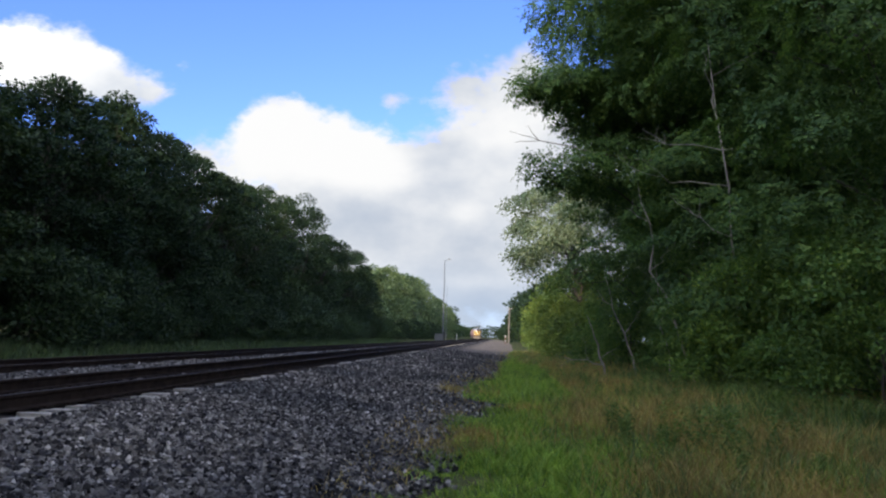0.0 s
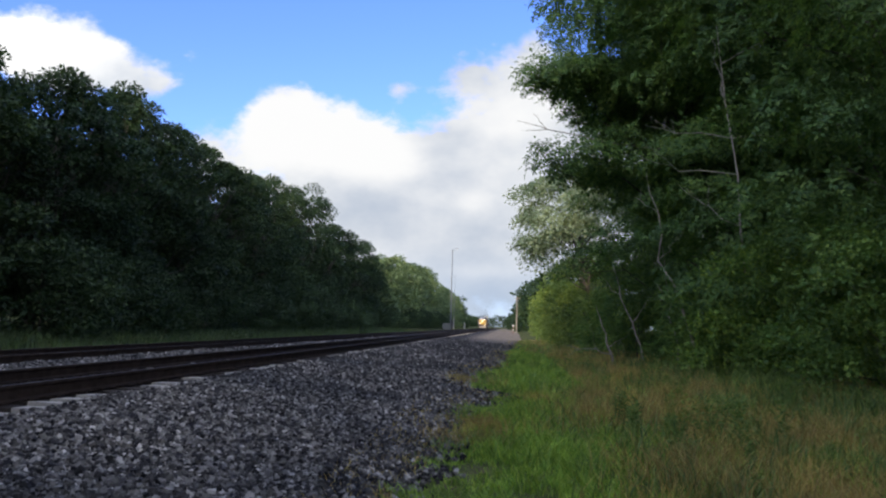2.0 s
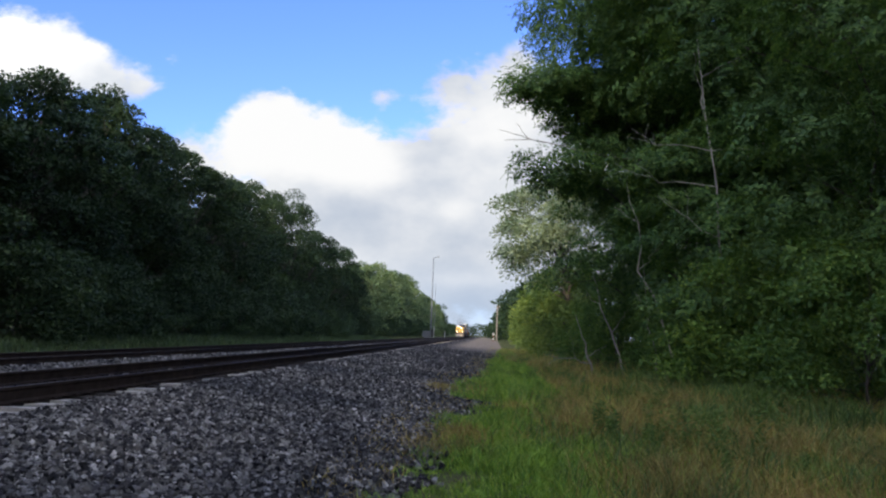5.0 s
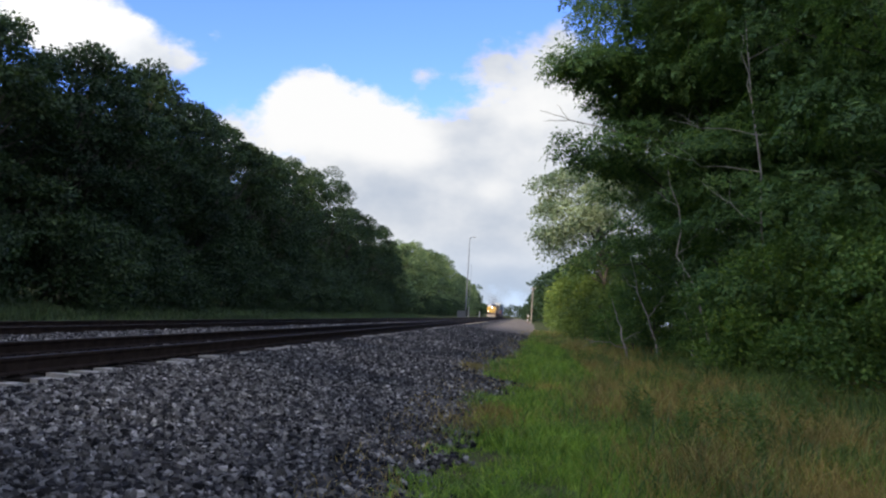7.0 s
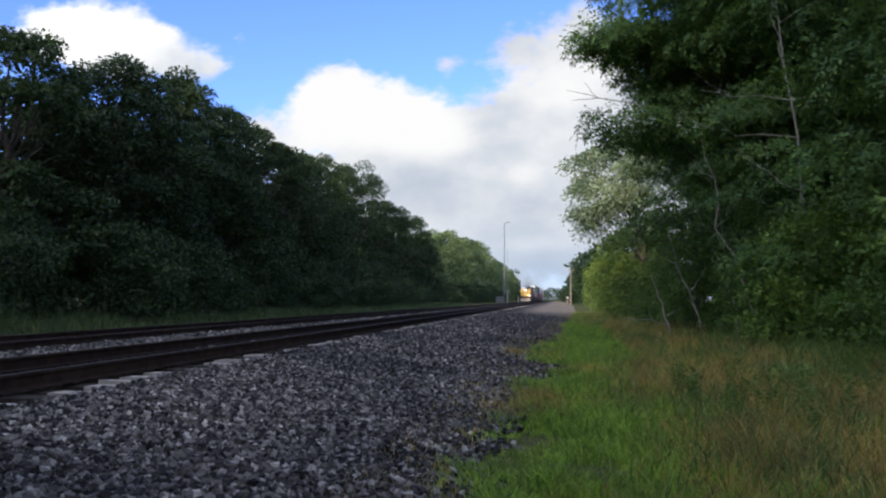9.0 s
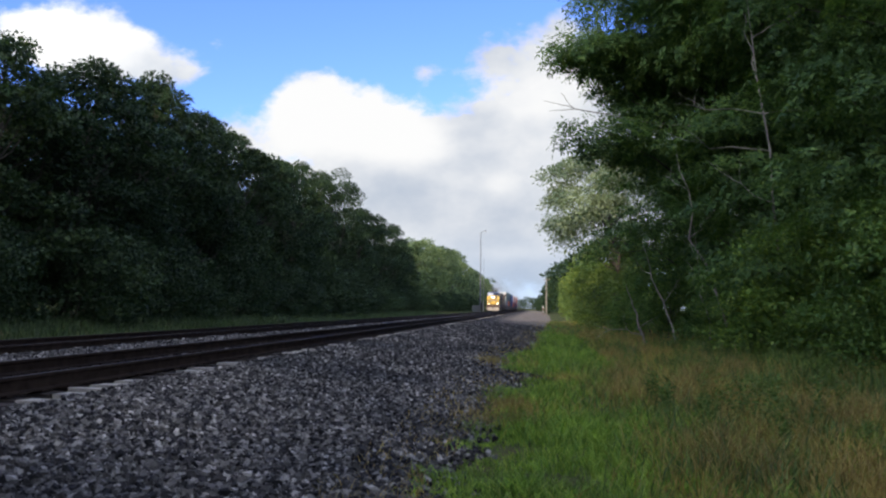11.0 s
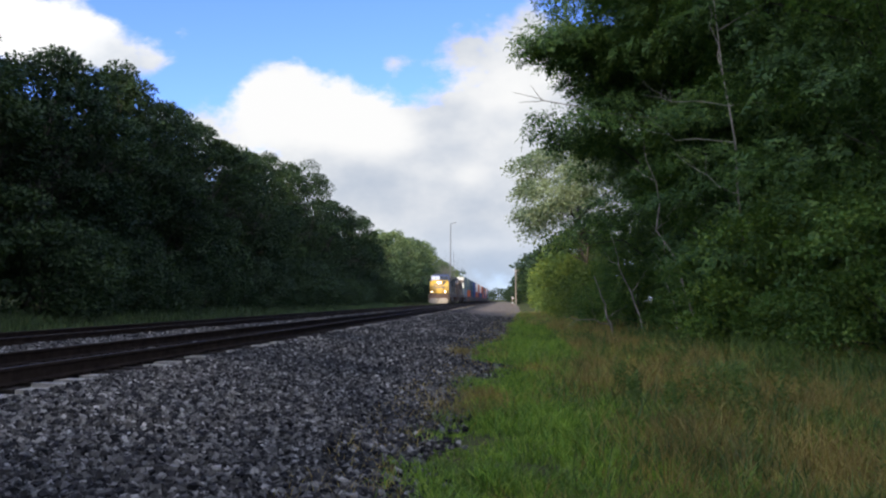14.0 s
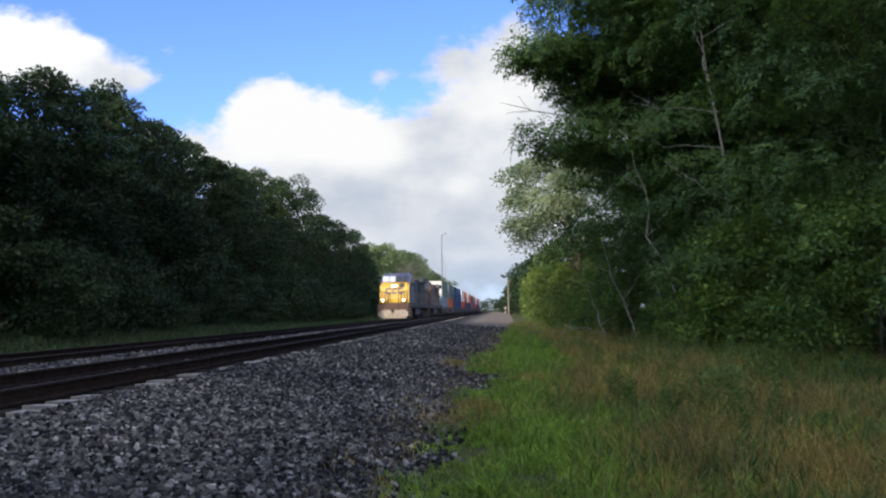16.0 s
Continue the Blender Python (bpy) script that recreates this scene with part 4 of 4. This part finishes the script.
GLASS_CLEAR = solid("lamp_glass", (0.7, 0.72, 0.72), 0.15, 0.0, vary=0.05, scale=2)


def build_lineside():
    mast = thing("lamp_mast", "very tall slim galvanised mast with a lamp arm at its top", "mast", at=pose(-15.0, 205, -0.2))
    bm = fresh()
    rod(bm, (0, 0, 0), (0, 0, 21.9), 0.2, 0.11, 12)
    part("pole", bm, POLE_STEEL, mast)
    bm = fresh()
    block(bm, -0.5, 0.5, -0.5, 0.5, 0, 0.35, 0.03)
    part("footing", bm, POLE_WOOD, mast)
    bm = fresh()
    rod(bm, (0, 0, 21.7), (0.9, 0, 22.2), 0.07)
    part("arm", bm, POLE_STEEL, mast)
    bm = fresh()
    block(bm, 0.7, 1.5, -0.22, 0.22, 22.05, 22.3, 0.05, 0.8)
    lamp = part("lamp_head", bm, POLE_STEEL, mast)
    bm = fresh()
    block(bm, 0.8, 1.4, -0.17, 0.17, 22.0, 22.046, 0.01)
    part("lens", bm, GLASS_CLEAR, lamp)
    thin = thing("antenna_pole", "slender grey antenna pole beside the tall mast", "pole", at=pose(-14.3, 207, -0.2))
    bm = fresh()
    rod(bm, (0, 0, 0), (0, 0, 15.0), 0.07, 0.035, 8)
    part("pole", bm, POLE_STEEL, thin)
    bm = fresh()
    block(bm, -0.25, 0.25, -0.25, 0.25, 0, 0.3, 0.03)
    part("footing", bm, POLE_WOOD, thin)
    hut = thing("equipment_case", "silver signal equipment case beside the line", "equipment case", at=pose(-15.3, 196, -0.2))
    bm = fresh()
    block(bm, -1.1, 1.1, -0.7, 0.7, 0.25, 2.1, 0.04)
    part("body", bm, CABINET, hut)
    bm = fresh()
    block(bm, -1.2, 1.2, -0.8, 0.8, 2.1, 2.22, 0.03)
    part("roof", bm, CABINET, hut)
    bm = fresh()
    block(bm, -1.0, 1.0, -0.6, 0.6, 0, 0.25)
    part("plinth", bm, POLE_WOOD, hut)
    sig = thing("dwarf_signal", "black signal head on a short white post", "signal", at=pose(-13.4, 194, -0.1))
    bm = fresh()
    rod(bm, (0, 0, 0), (0, 0, 3.2), 0.08)
    part("post", bm, WHITE_PAINT, sig)
    bm = fresh()
    block(bm, -0.75, -0.15, -0.15, 0.25, 0.7, 2.6, 0.05)
    part("signal_head", bm, BLACK, sig)
    post = thing("marker_post", "short white marker post beside the far track", "post", at=pose(-13.2, 240, -0.1))
    bm = fresh()
    block(bm, -0.12, 0.12, -0.05, 0.05, 0, 2.4, 0.02)
    part("board", bm, WHITE_PAINT, post)
    pole = thing("utility_pole", "weathered wooden utility pole with a short crossarm", "pole", at=pose(2.2, 182, 0))
    bm = fresh()
    rod(bm, (0, 0, -0.3), (0, 0, 8.6), 0.17, 0.12, 10)
    part("pole", bm, POLE_WOOD, pole)
    bm = fresh()
    block(bm, -0.7, 0.7, -0.06, 0.06, 8.1, 8.24, 0.01)
    part("crossarm", bm, POLE_WOOD, pole)
    for s in (-0.55, 0.55):
        bm = fresh()
        rod(bm, (s, 0, 8.24), (s, 0, 8.42), 0.045, 0.03, 8)
        part("insulator", bm, GLASS_CLEAR, pole)
    mark = thing("striped_post", "short white and red banded warning post", "post", at=pose(1.4, 176, 0))
    for i in range(4):
        bm = fresh()
        rod(bm, (0, 0, i * 0.5), (0, 0, i * 0.5 + 0.5), 0.12 if i < 3 else 0.2, None, 10)
        part("band", bm, WHITE_PAINT if i % 2 else RED_PAINT, mark)


# ---- the train ----
YELLOW = solid("warm_yellow_paint", (0.56, 0.33, 0.022), 0.5, vary=0.18, scale=1.5, dirt=(0.27, 0.15, 0.035))
NAVY = solid("dark_blue_paint", (0.02, 0.032, 0.085), 0.4, vary=0.2, scale=1.5)
GREY_PAINT = solid("grey_hood_paint", (0.04, 0.047, 0.047), 0.65, shine=0.2, vary=0.2, scale=1.2, dirt=(0.07, 0.05, 0.035))
BROWN_GRIME = solid("sooty_brown_paint", (0.075, 0.045, 0.03), 0.7, vary=0.4, scale=1.0, dirt=(0.03, 0.022, 0.018))
UNDER = solid("grimy_underframe", (0.045, 0.036, 0.03), 0.85, vary=0.4, scale=2.0)
PILOT = solid("rusty_pilot", (0.075, 0.042, 0.03), 0.85, vary=0.4, scale=2.5)
PLOW = solid("pale_plow_paint", (0.29, 0.245, 0.195), 0.7, vary=0.3, scale=2.5, dirt=(0.16, 0.10, 0.065))
WINDOW = solid("dark_window_glass", (0.012, 0.016, 0.028), 0.12, 0.0, shine=0.25, vary=0.1, scale=1)
# pale colour that paints the sky's reflection onto windscreen glass
PANE_GLARE = solid("windscreen_glare", (0.42, 0.44, 0.47), 0.35, 0.2, vary=0.1, scale=2)
HEADLIGHT = glow_material("lit_headlight", (1.0, 0.86, 0.62), 14.0)
DITCH = glow_material("lit_ditch_light", (1.0, 0.8, 0.5), 7.0)
SOOT = solid("exhaust_soot", (0.13, 0.12, 0.11), 0.95, vary=0.3, scale=1.0, shine=0.0)
BOX_COLOURS = {
    "white": solid("white_container_paint", (0.55, 0.55, 0.53), 0.55, vary=0.1, scale=0.8, dirt=(0.4, 0.36, 0.3)),
    "grey": solid("grey_green_container_paint", (0.085, 0.115, 0.11), 0.65, shine=0.2, vary=0.15, scale=0.8),
    "pale": solid("pale_blue_container_paint", (0.14, 0.18, 0.21), 0.65, shine=0.2, vary=0.12, scale=0.8),
    "orange": solid("orange_container_paint", (0.40, 0.085, 0.022), 0.6, shine=0.2, vary=0.15, scale=0.8, dirt=(0.32, 0.08, 0.03)),
    "teal": solid("dark_teal_container_paint", (0.02, 0.045, 0.065), 0.65, shine=0.2, vary=0.2, scale=0.8),
    "blue": solid("blue_container_paint", (0.02, 0.045, 0.15), 0.65, shine=0.2, vary=0.15, scale=0.8),
    "maroon": solid("maroon_container_paint", (0.15, 0.03, 0.025), 0.65, shine=0.2, vary=0.2, scale=0.8),
}


def wheel_mesh():
    bm = fresh()
    rod(bm, (-0.07, 0, 0), (0.07, 0, 0), 0.52, None, 20)
    rod(bm, (-0.11, 0, 0), (-0.07, 0, 0), 0.56, None, 20)
    rod(bm, (0.07, 0, 0), (0.13, 0, 0), 0.16, None, 10)
    me = bpy.data.meshes.new("wheel")
    bm.to_mesh(me)
    bm.free()
    me.materials.append(UNDER)
    return me


WHEEL = wheel_mesh()


def truck(parent, y, axles, gap):
    """A wheel truck, its middle y metres back along its vehicle."""
    bm = fresh()
    half = gap * (axles - 1) / 2
    for s in (-1, 1):
        block(bm, s * 1.0 - 0.1, s * 1.0 + 0.1, y - half - 0.5, y + half + 0.5, 0.5, 0.85, 0.04)
        for k in range(axles):
            block(bm, s * 1.05 - 0.16, s * 1.05 + 0.16, y - half + k * gap - 0.2, y - half + k * gap + 0.2, 0.33, 0.75, 0.03)
    block(bm, -1.0, 1.0, y - 0.3, y + 0.3, 0.55, 0.95, 0.03)
    t = part("truck", bm, UNDER, parent)
    for k in range(axles):
        for s in (-1, 1):
            w = part("wheel", WHEEL, None, t)
            w.matrix_basis = pose(s * 0.78, y - half + k * gap, 0.535, 0, 0, 0 if s > 0 else 180)
    return t


def build_loco(lead):
    """A six-axle diesel with a wide nose; y runs back from its front coupler, z up from the rails."""
    lab = "yellow-nosed dark blue diesel locomotive with its headlights lit" if lead else "sooty dark brown second diesel locomotive coupled behind the first"
    o = thing("diesel_locomotive", lab, "locomotive", "locomotives of the train")
    nose_m, cab_m, hood_m = (YELLOW, NAVY, GREY_PAINT) if lead else (BROWN_GRIME, BROWN_GRIME, BROWN_GRIME)
    bm = fresh()
    block(bm, -1.5, 1.5, 0.9, 21.6, 1.15, 1.62, 0.03)
    part("underframe", bm, UNDER, o)
    bm = fresh()
    block(bm, -1.5, 1.5, 0.55, 1.1, 0.75, 1.5, 0.05)
    part("pilot", bm, PILOT, o)
    bm = fresh()
    block(bm, -1.5, 1.5, 21.4, 21.8, 0.75, 1.72, 0.05)
    part("rear_pilot", bm, PILOT, o)
    for s in (-1, 1):
        bm = fresh()
        front = [(s * 0.02, 0.2, 0.95), (s * 1.45, 0.62, 0.95), (s * 1.47, 0.55, 0.45), (s * 1.2, 0.42, 0.14), (s * 0.02, 0.02, 0.14)]
        p = [bm.verts.new((x, y + d, z)) for d in (0.0, 0.1) for x, y, z in front]
        bm.faces.new(p[:5]), bm.faces.new(p[:4:-1])
        for i in range(5):
            j = (i + 1) % 5
            bm.faces.new((p[i], p[j], p[5 + j], p[5 + i]))
        bmesh.ops.recalc_face_normals(bm, faces=bm.faces)
        part("plow_blade", bm, PLOW if lead else UNDER, o)
        for k in range(4):
            bm = fresh()
            block(bm, s * 1.52 - 0.14, s * 1.52 + 0.02 * s + 0.14, 0.75, 1.15, 0.45 + 0.3 * k, 0.5 + 0.3 * k, 0.01)
            part("step", bm, PLOW if lead else UNDER, o)
    bm = fresh()
    block(bm, -0.14, 0.14, -0.15, 0.6, 0.78, 1.02, 0.04)
    part("coupler", bm, UNDER, o)
    bm = fresh()
    block(bm, -0.14, 0.14, 21.7, 22.3, 0.78, 1.02, 0.04)
    part("rear_coupler", bm, UNDER, o)
    # wide nose, sloping to the windscreen
    bm = fresh()
    prism(bm, [(1.5, 1.40), (1.42, 2.0), (1.5, 3.25), (1.75, 3.52), (3.0, 3.72), (3.0, 1.40)], -1.42, 1.42)
    bmesh.ops.bevel(bm, geom=[e for e in bm.edges if abs(e.verts[0].co.x - e.verts[1].co.x) < 0.01], offset=0.16, segments=3, affect="EDGES")
    nose = part("nose", bm, nose_m, o)
    if lead:
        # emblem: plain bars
        for x0, x1 in ((-0.8, -0.3), (-0.22, 0.28), (0.36, 0.86)):
            bm = fresh()
            block(bm, x0, x1, 1.425, 1.445, 2.48, 2.64, 0.004)
            block(bm, x0, x0 + 0.12, 1.425, 1.445, 2.642, 2.9, 0.004)
            block(bm, x0, x1, 1.425, 1.445, 2.902, 3.04, 0.004)
            part("emblem_bar", bm, NAVY, nose)
    bm = fresh()
    block(bm, 0.52, 1.0, 1.44, 1.7, 3.1, 3.5, 0.02)
    part("nose_hatch", bm, BLACK, nose)
    bm = fresh()
    block(bm, -0.35, 0.35, 1.36, 1.6, 3.12, 3.38, 0.05)
    hl = part("headlight_case", bm, nose_m, nose)
    for s in (-1, 1):
        if lead:
            bm = fresh()
            rod(bm, (s * 0.16, 1.33, 3.25), (s * 0.16, 1.358, 3.25), 0.085, None, 16)
            part("headlight", bm, HEADLIGHT, hl)
            bm = fresh()
            block(bm, s * 1.02 - 0.14, s * 1.02 + 0.14, 0.58, 0.9, 1.72, 2.0, 0.03)
            dl = part("ditch_light_case", bm, BLACK, o)
            bm = fresh()
            rod(bm, (s * 1.02, 0.54, 1.86), (s * 1.02, 0.578, 1.86), 0.09, None, 16)
            part("ditch_light", bm, DITCH, dl)
    # cab
    bm = fresh()
    prism(bm, [(2.7, 1.62), (2.55, 3.62), (2.95, 4.38), (3.2, 4.55), (5.6, 4.62), (5.75, 4.45), (5.75, 1.62)], -1.5, 1.5)
    bmesh.ops.bevel(bm, geom=[e for e in bm.edges if min(v.co.z for v in e.verts) > 4.3], offset=0.14, segments=3, affect="EDGES")
    for v in bm.verts:
        if v.co.z > 3.7:
            v.co.x *= 1 - 0.16 * (v.co.z - 3.7) / 0.9
    cab = part("cab", bm, cab_m, o)
    for k, (x0, x1) in enumerate(((-1.3, -0.68), (-0.62, -0.04), (0.04, 0.62), (0.68, 1.3))):
        bm = fresh()
        prism(bm, [(2.56, 3.7), (2.86, 4.27), (2.90, 4.27), (2.6, 3.7)], x0, x1)
        for v in bm.verts:
            v.co.y -= 0.03
        # the lead engine's two left panes carry the painted reflection
        part("windscreen", bm, (PANE_GLARE if k < 2 else WINDOW) if lead else WINDOW, cab)
    for s in (-1, 1):
        for y0, y1 in ((3.5, 4.3), (4.5, 5.2)):
            bm = fresh()
            block(bm, s * 1.5 - 0.008 if s > 0 else -1.512, s * 1.5 + 0.012 if s > 0 else -1.492, y0, y1, 3.35, 4.05, 0.004)
            part("cab_window", bm, WINDOW, cab)
        bm = fresh()
        block(bm, s * 1.62 - 0.1, s * 1.62 + 0.1, 3.3, 3.36, 3.55, 3.95, 0.01)
        part("mirror", bm, BLACK, cab)
    # long hood with its grilles
    bm = fresh()
    block(bm, -0.95, 0.95, 5.75, 15.2, 1.62, 4.25, 0.1)
    hood = part("hood", bm, hood_m, o)
    for k in range(7):
        for s in (-1, 1):
            bm = fresh()
            block(bm, s * 0.965 - 0.016, s * 0.965 + 0.016, 6.1 + k * 1.28, 7.2 + k * 1.28, 1.8, 3.4, 0.01)
            part("hood_door", bm, hood_m, hood)
    bm = fresh()
    block(bm, -0.55, 0.55, 9.5, 11.0, 4.25, 4.6, 0.05)
    part("exhaust_stack", bm, BLACK, hood)
    bm = fresh()
    block(bm, -1.0, 1.0, 12.4, 15.1, 4.25, 4.42, 0.04)
    part("roof_hatch", bm, BROWN_GRIME, hood)
    bm = fresh()
    block(bm, -1.15, 1.15, 15.2, 20.9, 1.62, 4.1, 0.06)
    prism(bm, [(15.1, 4.1), (15.3, 4.55), (20.6, 4.55), (21.0, 4.1)], -1.52, 1.52)
    rad = part("radiator_hood", bm, BROWN_GRIME if not lead else GREY_PAINT, o)
    for s in (-1, 1):
        for k in range(4):
            bm = fresh()
            block(bm, s * 1.165 - 0.015, s * 1.165 + 0.015, 15.5 + k * 1.3, 16.6 + k * 1.3, 2.2, 3.7, 0.01)
            part("grille", bm, BLACK, rad)
    # tank, trucks, rails and steps
    bm = fresh()
    block(bm, -1.35, 1.35, 8.3, 13.6, 0.35, 1.15, 0.18)
    part("fuel_tank", bm, UNDER, o)
    truck(o, 4.6, 3, 1.75)
    truck(o, 17.6, 3, 1.75)
    for s in (-1, 1):
        bm = fresh()
        rod(bm, (s * 1.45, 6.0, 2.68), (s * 1.45, 21.3, 2.68), 0.022, None, 6)
        for k in range(9):
            rod(bm, (s * 1.45, 6.2 + k * 1.85, 1.62), (s * 1.45, 6.2 + k * 1.85, 2.68), 0.02, None, 6)
        part("side_handrail", bm, PLOW, o)
        bm = fresh()
        rod(bm, (s * 1.36, 0.75, 1.5), (s * 1.36, 0.75, 2.75), 0.045, None, 6)
        rod(bm, (s * 1.36, 0.75, 2.75), (s * 0.5, 0.7, 2.6), 0.035, None, 6)
        for q in (0.5, 0.8, 1.1):
            rod(bm, (s * q, 0.72, 1.5), (s * q, 0.72, 2.62), 0.04, None, 6)
        part("front_handrail", bm, UNDER, o)
    bm = fresh()
    for s in (-1, 1):
        rod(bm, (s * 0.12, 3.6, 4.58), (s * 0.12, 4.3, 4.62), 0.09, 0.05, 8)
    part("horn", bm, BLACK, cab)
    return o


def build_container(colour, end, label):
    """A 40-foot box with ribbed sides; y runs back from its front end, z up from its floor."""
    o = thing("shipping_container", label, "container", "containers on the train")
    L, W, H = 12.19, 1.22, 2.59
    m = BOX_COLOURS[colour]
    n = 40
    for s in (-1, 1):
        verts, faces, b = [], [], 0
        for i in range(n + 1):
            y = 0.18 + (L - 0.36) * i / n
            for z in (0.16, H - 0.1):
                verts.append((s * (W - (0.012 if (i // 2) % 2 else 0.045)), y, z))
        faces += [[b + 2 * i, b + 2 * i + 2, b + 2 * i + 3, b + 2 * i + 1] for i in range(n)]
        part("side_panel", mesh_of("side_panel", verts, faces, m), None, o)
    bm = fresh()
    block(bm, -W + 0.05, W - 0.05, 0.06, L - 0.06, 0.1, H - 0.06)
    part("box", bm, m, o)
    for s in (-1, 1):
        for y in (0, L - 0.17):
            bm = fresh()
            block(bm, s * (W - 0.08) - 0.08, s * (W - 0.08) + 0.08, y, y + 0.17, 0, H, 0.012)
            part("corner_post", bm, m, o)
        for z in (0, H - 0.12):
            bm = fresh()
            block(bm, s * (W - 0.05) - 0.045, s * (W - 0.05) + 0.045, 0.17, L - 0.17, z, z + 0.13, 0.01)
            part("rail_beam", bm, m, o)
    for s in (-1, 1):
        bm = fresh()
        block(bm, min(s * 0.02, s * 1.06), max(s * 0.02, s * 1.06), 0.02, 0.058, 0.12, H - 0.1, 0.008)
        d = part("door", bm, BOX_COLOURS[end], o)
        for k in (0.35, 0.75):
            bm = fresh()
            rod(bm, (s * k, 0.005, 0.2), (s * k, 0.005, H - 0.2), 0.018, None, 6)
            part("lock_rod", bm, CABINET, d)
    return o


def build_well_car():
    o = thing("well_car", "low dark steel well car carrying two stacked containers", "freight car", "freight cars of the train")
    for s in (-1, 1):
        bm = fresh()
        prism(bm, [(1.2, 1.1), (2.0, 1.1), (2.4, 0.45), (13.6, 0.45), (14.0, 1.1), (14.8, 1.1), (14.8, 1.3), (13.8, 1.4), (2.2, 1.4), (1.2, 1.3)], s * 1.42 - 0.06, s * 1.42 + 0.06)
        part("side_sill", bm, UNDER, o)
    bm = fresh()
    block(bm, -1.2, 1.2, 1.7, 14.3, 0.3, 0.4)
    part("well_floor", bm, UNDER, o)
    for y in (0.1, 14.2):
        bm = fresh()
        block(bm, -1.35, 1.35, y, y + 1.7, 0.95, 1.15, 0.03)
        part("end_platform", bm, UNDER, o)
    truck(o, 0.7, 2, 1.7)
    truck(o, 15.2, 2, 1.7)
    return o


def build_smoke():
    """Thin exhaust over the first engine: a loose drift of soot flecks that trails back; z up from the rails."""
    rng = np.random.default_rng(77)
    n = 5200
    back = 10.0 + 26.0 * rng.random(n) ** 1.3
    rise = (back - 10.0) / 26.0
    at = np.stack([rng.normal(0, 0.5 + 2.0 * rise), back, 4.9 + 3.2 * rise + rng.normal(0, 0.3 + 1.1 * rise)], 1)
    at[:, 2] = np.maximum(at[:, 2], 4.75)
    corner = np.array([(1, 1, 1), (-1, -1, 1), (-1, 1, -1), (1, -1, -1)], dtype=float)
    verts = (at[:, None, :] + corner * rng.uniform(0.006, 0.019, n)[:, None, None]).reshape(-1, 3)
    faces = (np.arange(n)[:, None, None] * 4 + np.array([(0, 1, 2), (0, 2, 3), (0, 3, 1), (1, 3, 2)])).reshape(-1, 3)
    return tagged(new("exhaust_smoke", mesh_of("exhaust_smoke", verts, faces, SOOT)), "thin brown-grey exhaust haze over the locomotive", "smoke", kind="stuff")


def build_train():
    """Returns [(thing, metres behind the front coupler, height over the rails)]."""
    fleet = [(build_loco(True), 0.0, 0.0), (build_loco(False), 22.5, 0.0)]
    for engine, _, _ in fleet:
        engine.scale = (1.0, 1.0, 1.01)
    fleet.append((build_smoke(), 0.0, 0.0))
    car = build_well_car()
    boxes = {}

    def box(colour, end=None):
        key = (colour, end or colour)
        words = {"white": "dirty white", "grey": "grey-green", "pale": "pale blue-grey", "orange": "bright orange", "teal": "dark teal", "blue": "deep blue", "maroon": "dull maroon"}[colour]
        if key not in boxes:
            boxes[key] = build_container(*key, f"{words} ribbed steel shipping container stacked on a well car")
            return boxes[key]
        return copy_thing(boxes[key], pose(0, 0, 0))

    loads = [("grey", "white", "pale"), ("grey", None, "orange"), ("teal", None, "teal"), ("blue", None, "blue"), ("white", None, "orange"), ("orange", None, "maroon"),
             ("white", None, "blue"), ("orange", None, "teal"), ("maroon", None, "orange"), ("grey", "white", "blue"), ("orange", None, "orange"), ("white", None, "maroon"),
             ("blue", None, "teal"), ("orange", None, "blue"), ("white", None, "orange"), ("maroon", None, "grey"), ("blue", None, "orange"), ("white", None, "teal")]
    for i, (up, end, low) in enumerate(loads):
        y = 47.5 + 16.1 * i
        fleet.append((car if i == 0 else copy_thing(car, pose(0, 0, 0)), y, 0.0))
        fleet.append((box(low), y + 1.9, 0.42))
        fleet.append((box(up, end), y + 1.9, 3.03))
    return fleet


# ---- build ----
build_ground()
build_left_wood()
build_right_wood()
build_shade_trees()
build_stems()
build_lineside()
fleet = build_train()
build_stones()
build_grass()
build_weeds()
build_track(NEAR, "near railway track with rusty rails on weathered wooden ties", 120)
build_track(FAR, "far railway track with rusty rails on dark wooden ties", 100)

# nose of the train along the line, second by second
TRAIN = [(0.0, 348.0), (3.5, 305.0), (6.0, 271.0), (7.0, 256.5), (9.0, 221.5), (12.5, 146.0), (14.5, 104.5), (16.0, 73.2)]


def motions():
    for ob, back, up in fleet:
        walk(ob, [(t, pose(FAR + bend(y + back), y + back, RAIL_Z + up, 0, 0, bend_turn(y + back + 7))) for t, y in TRAIN])


motions()
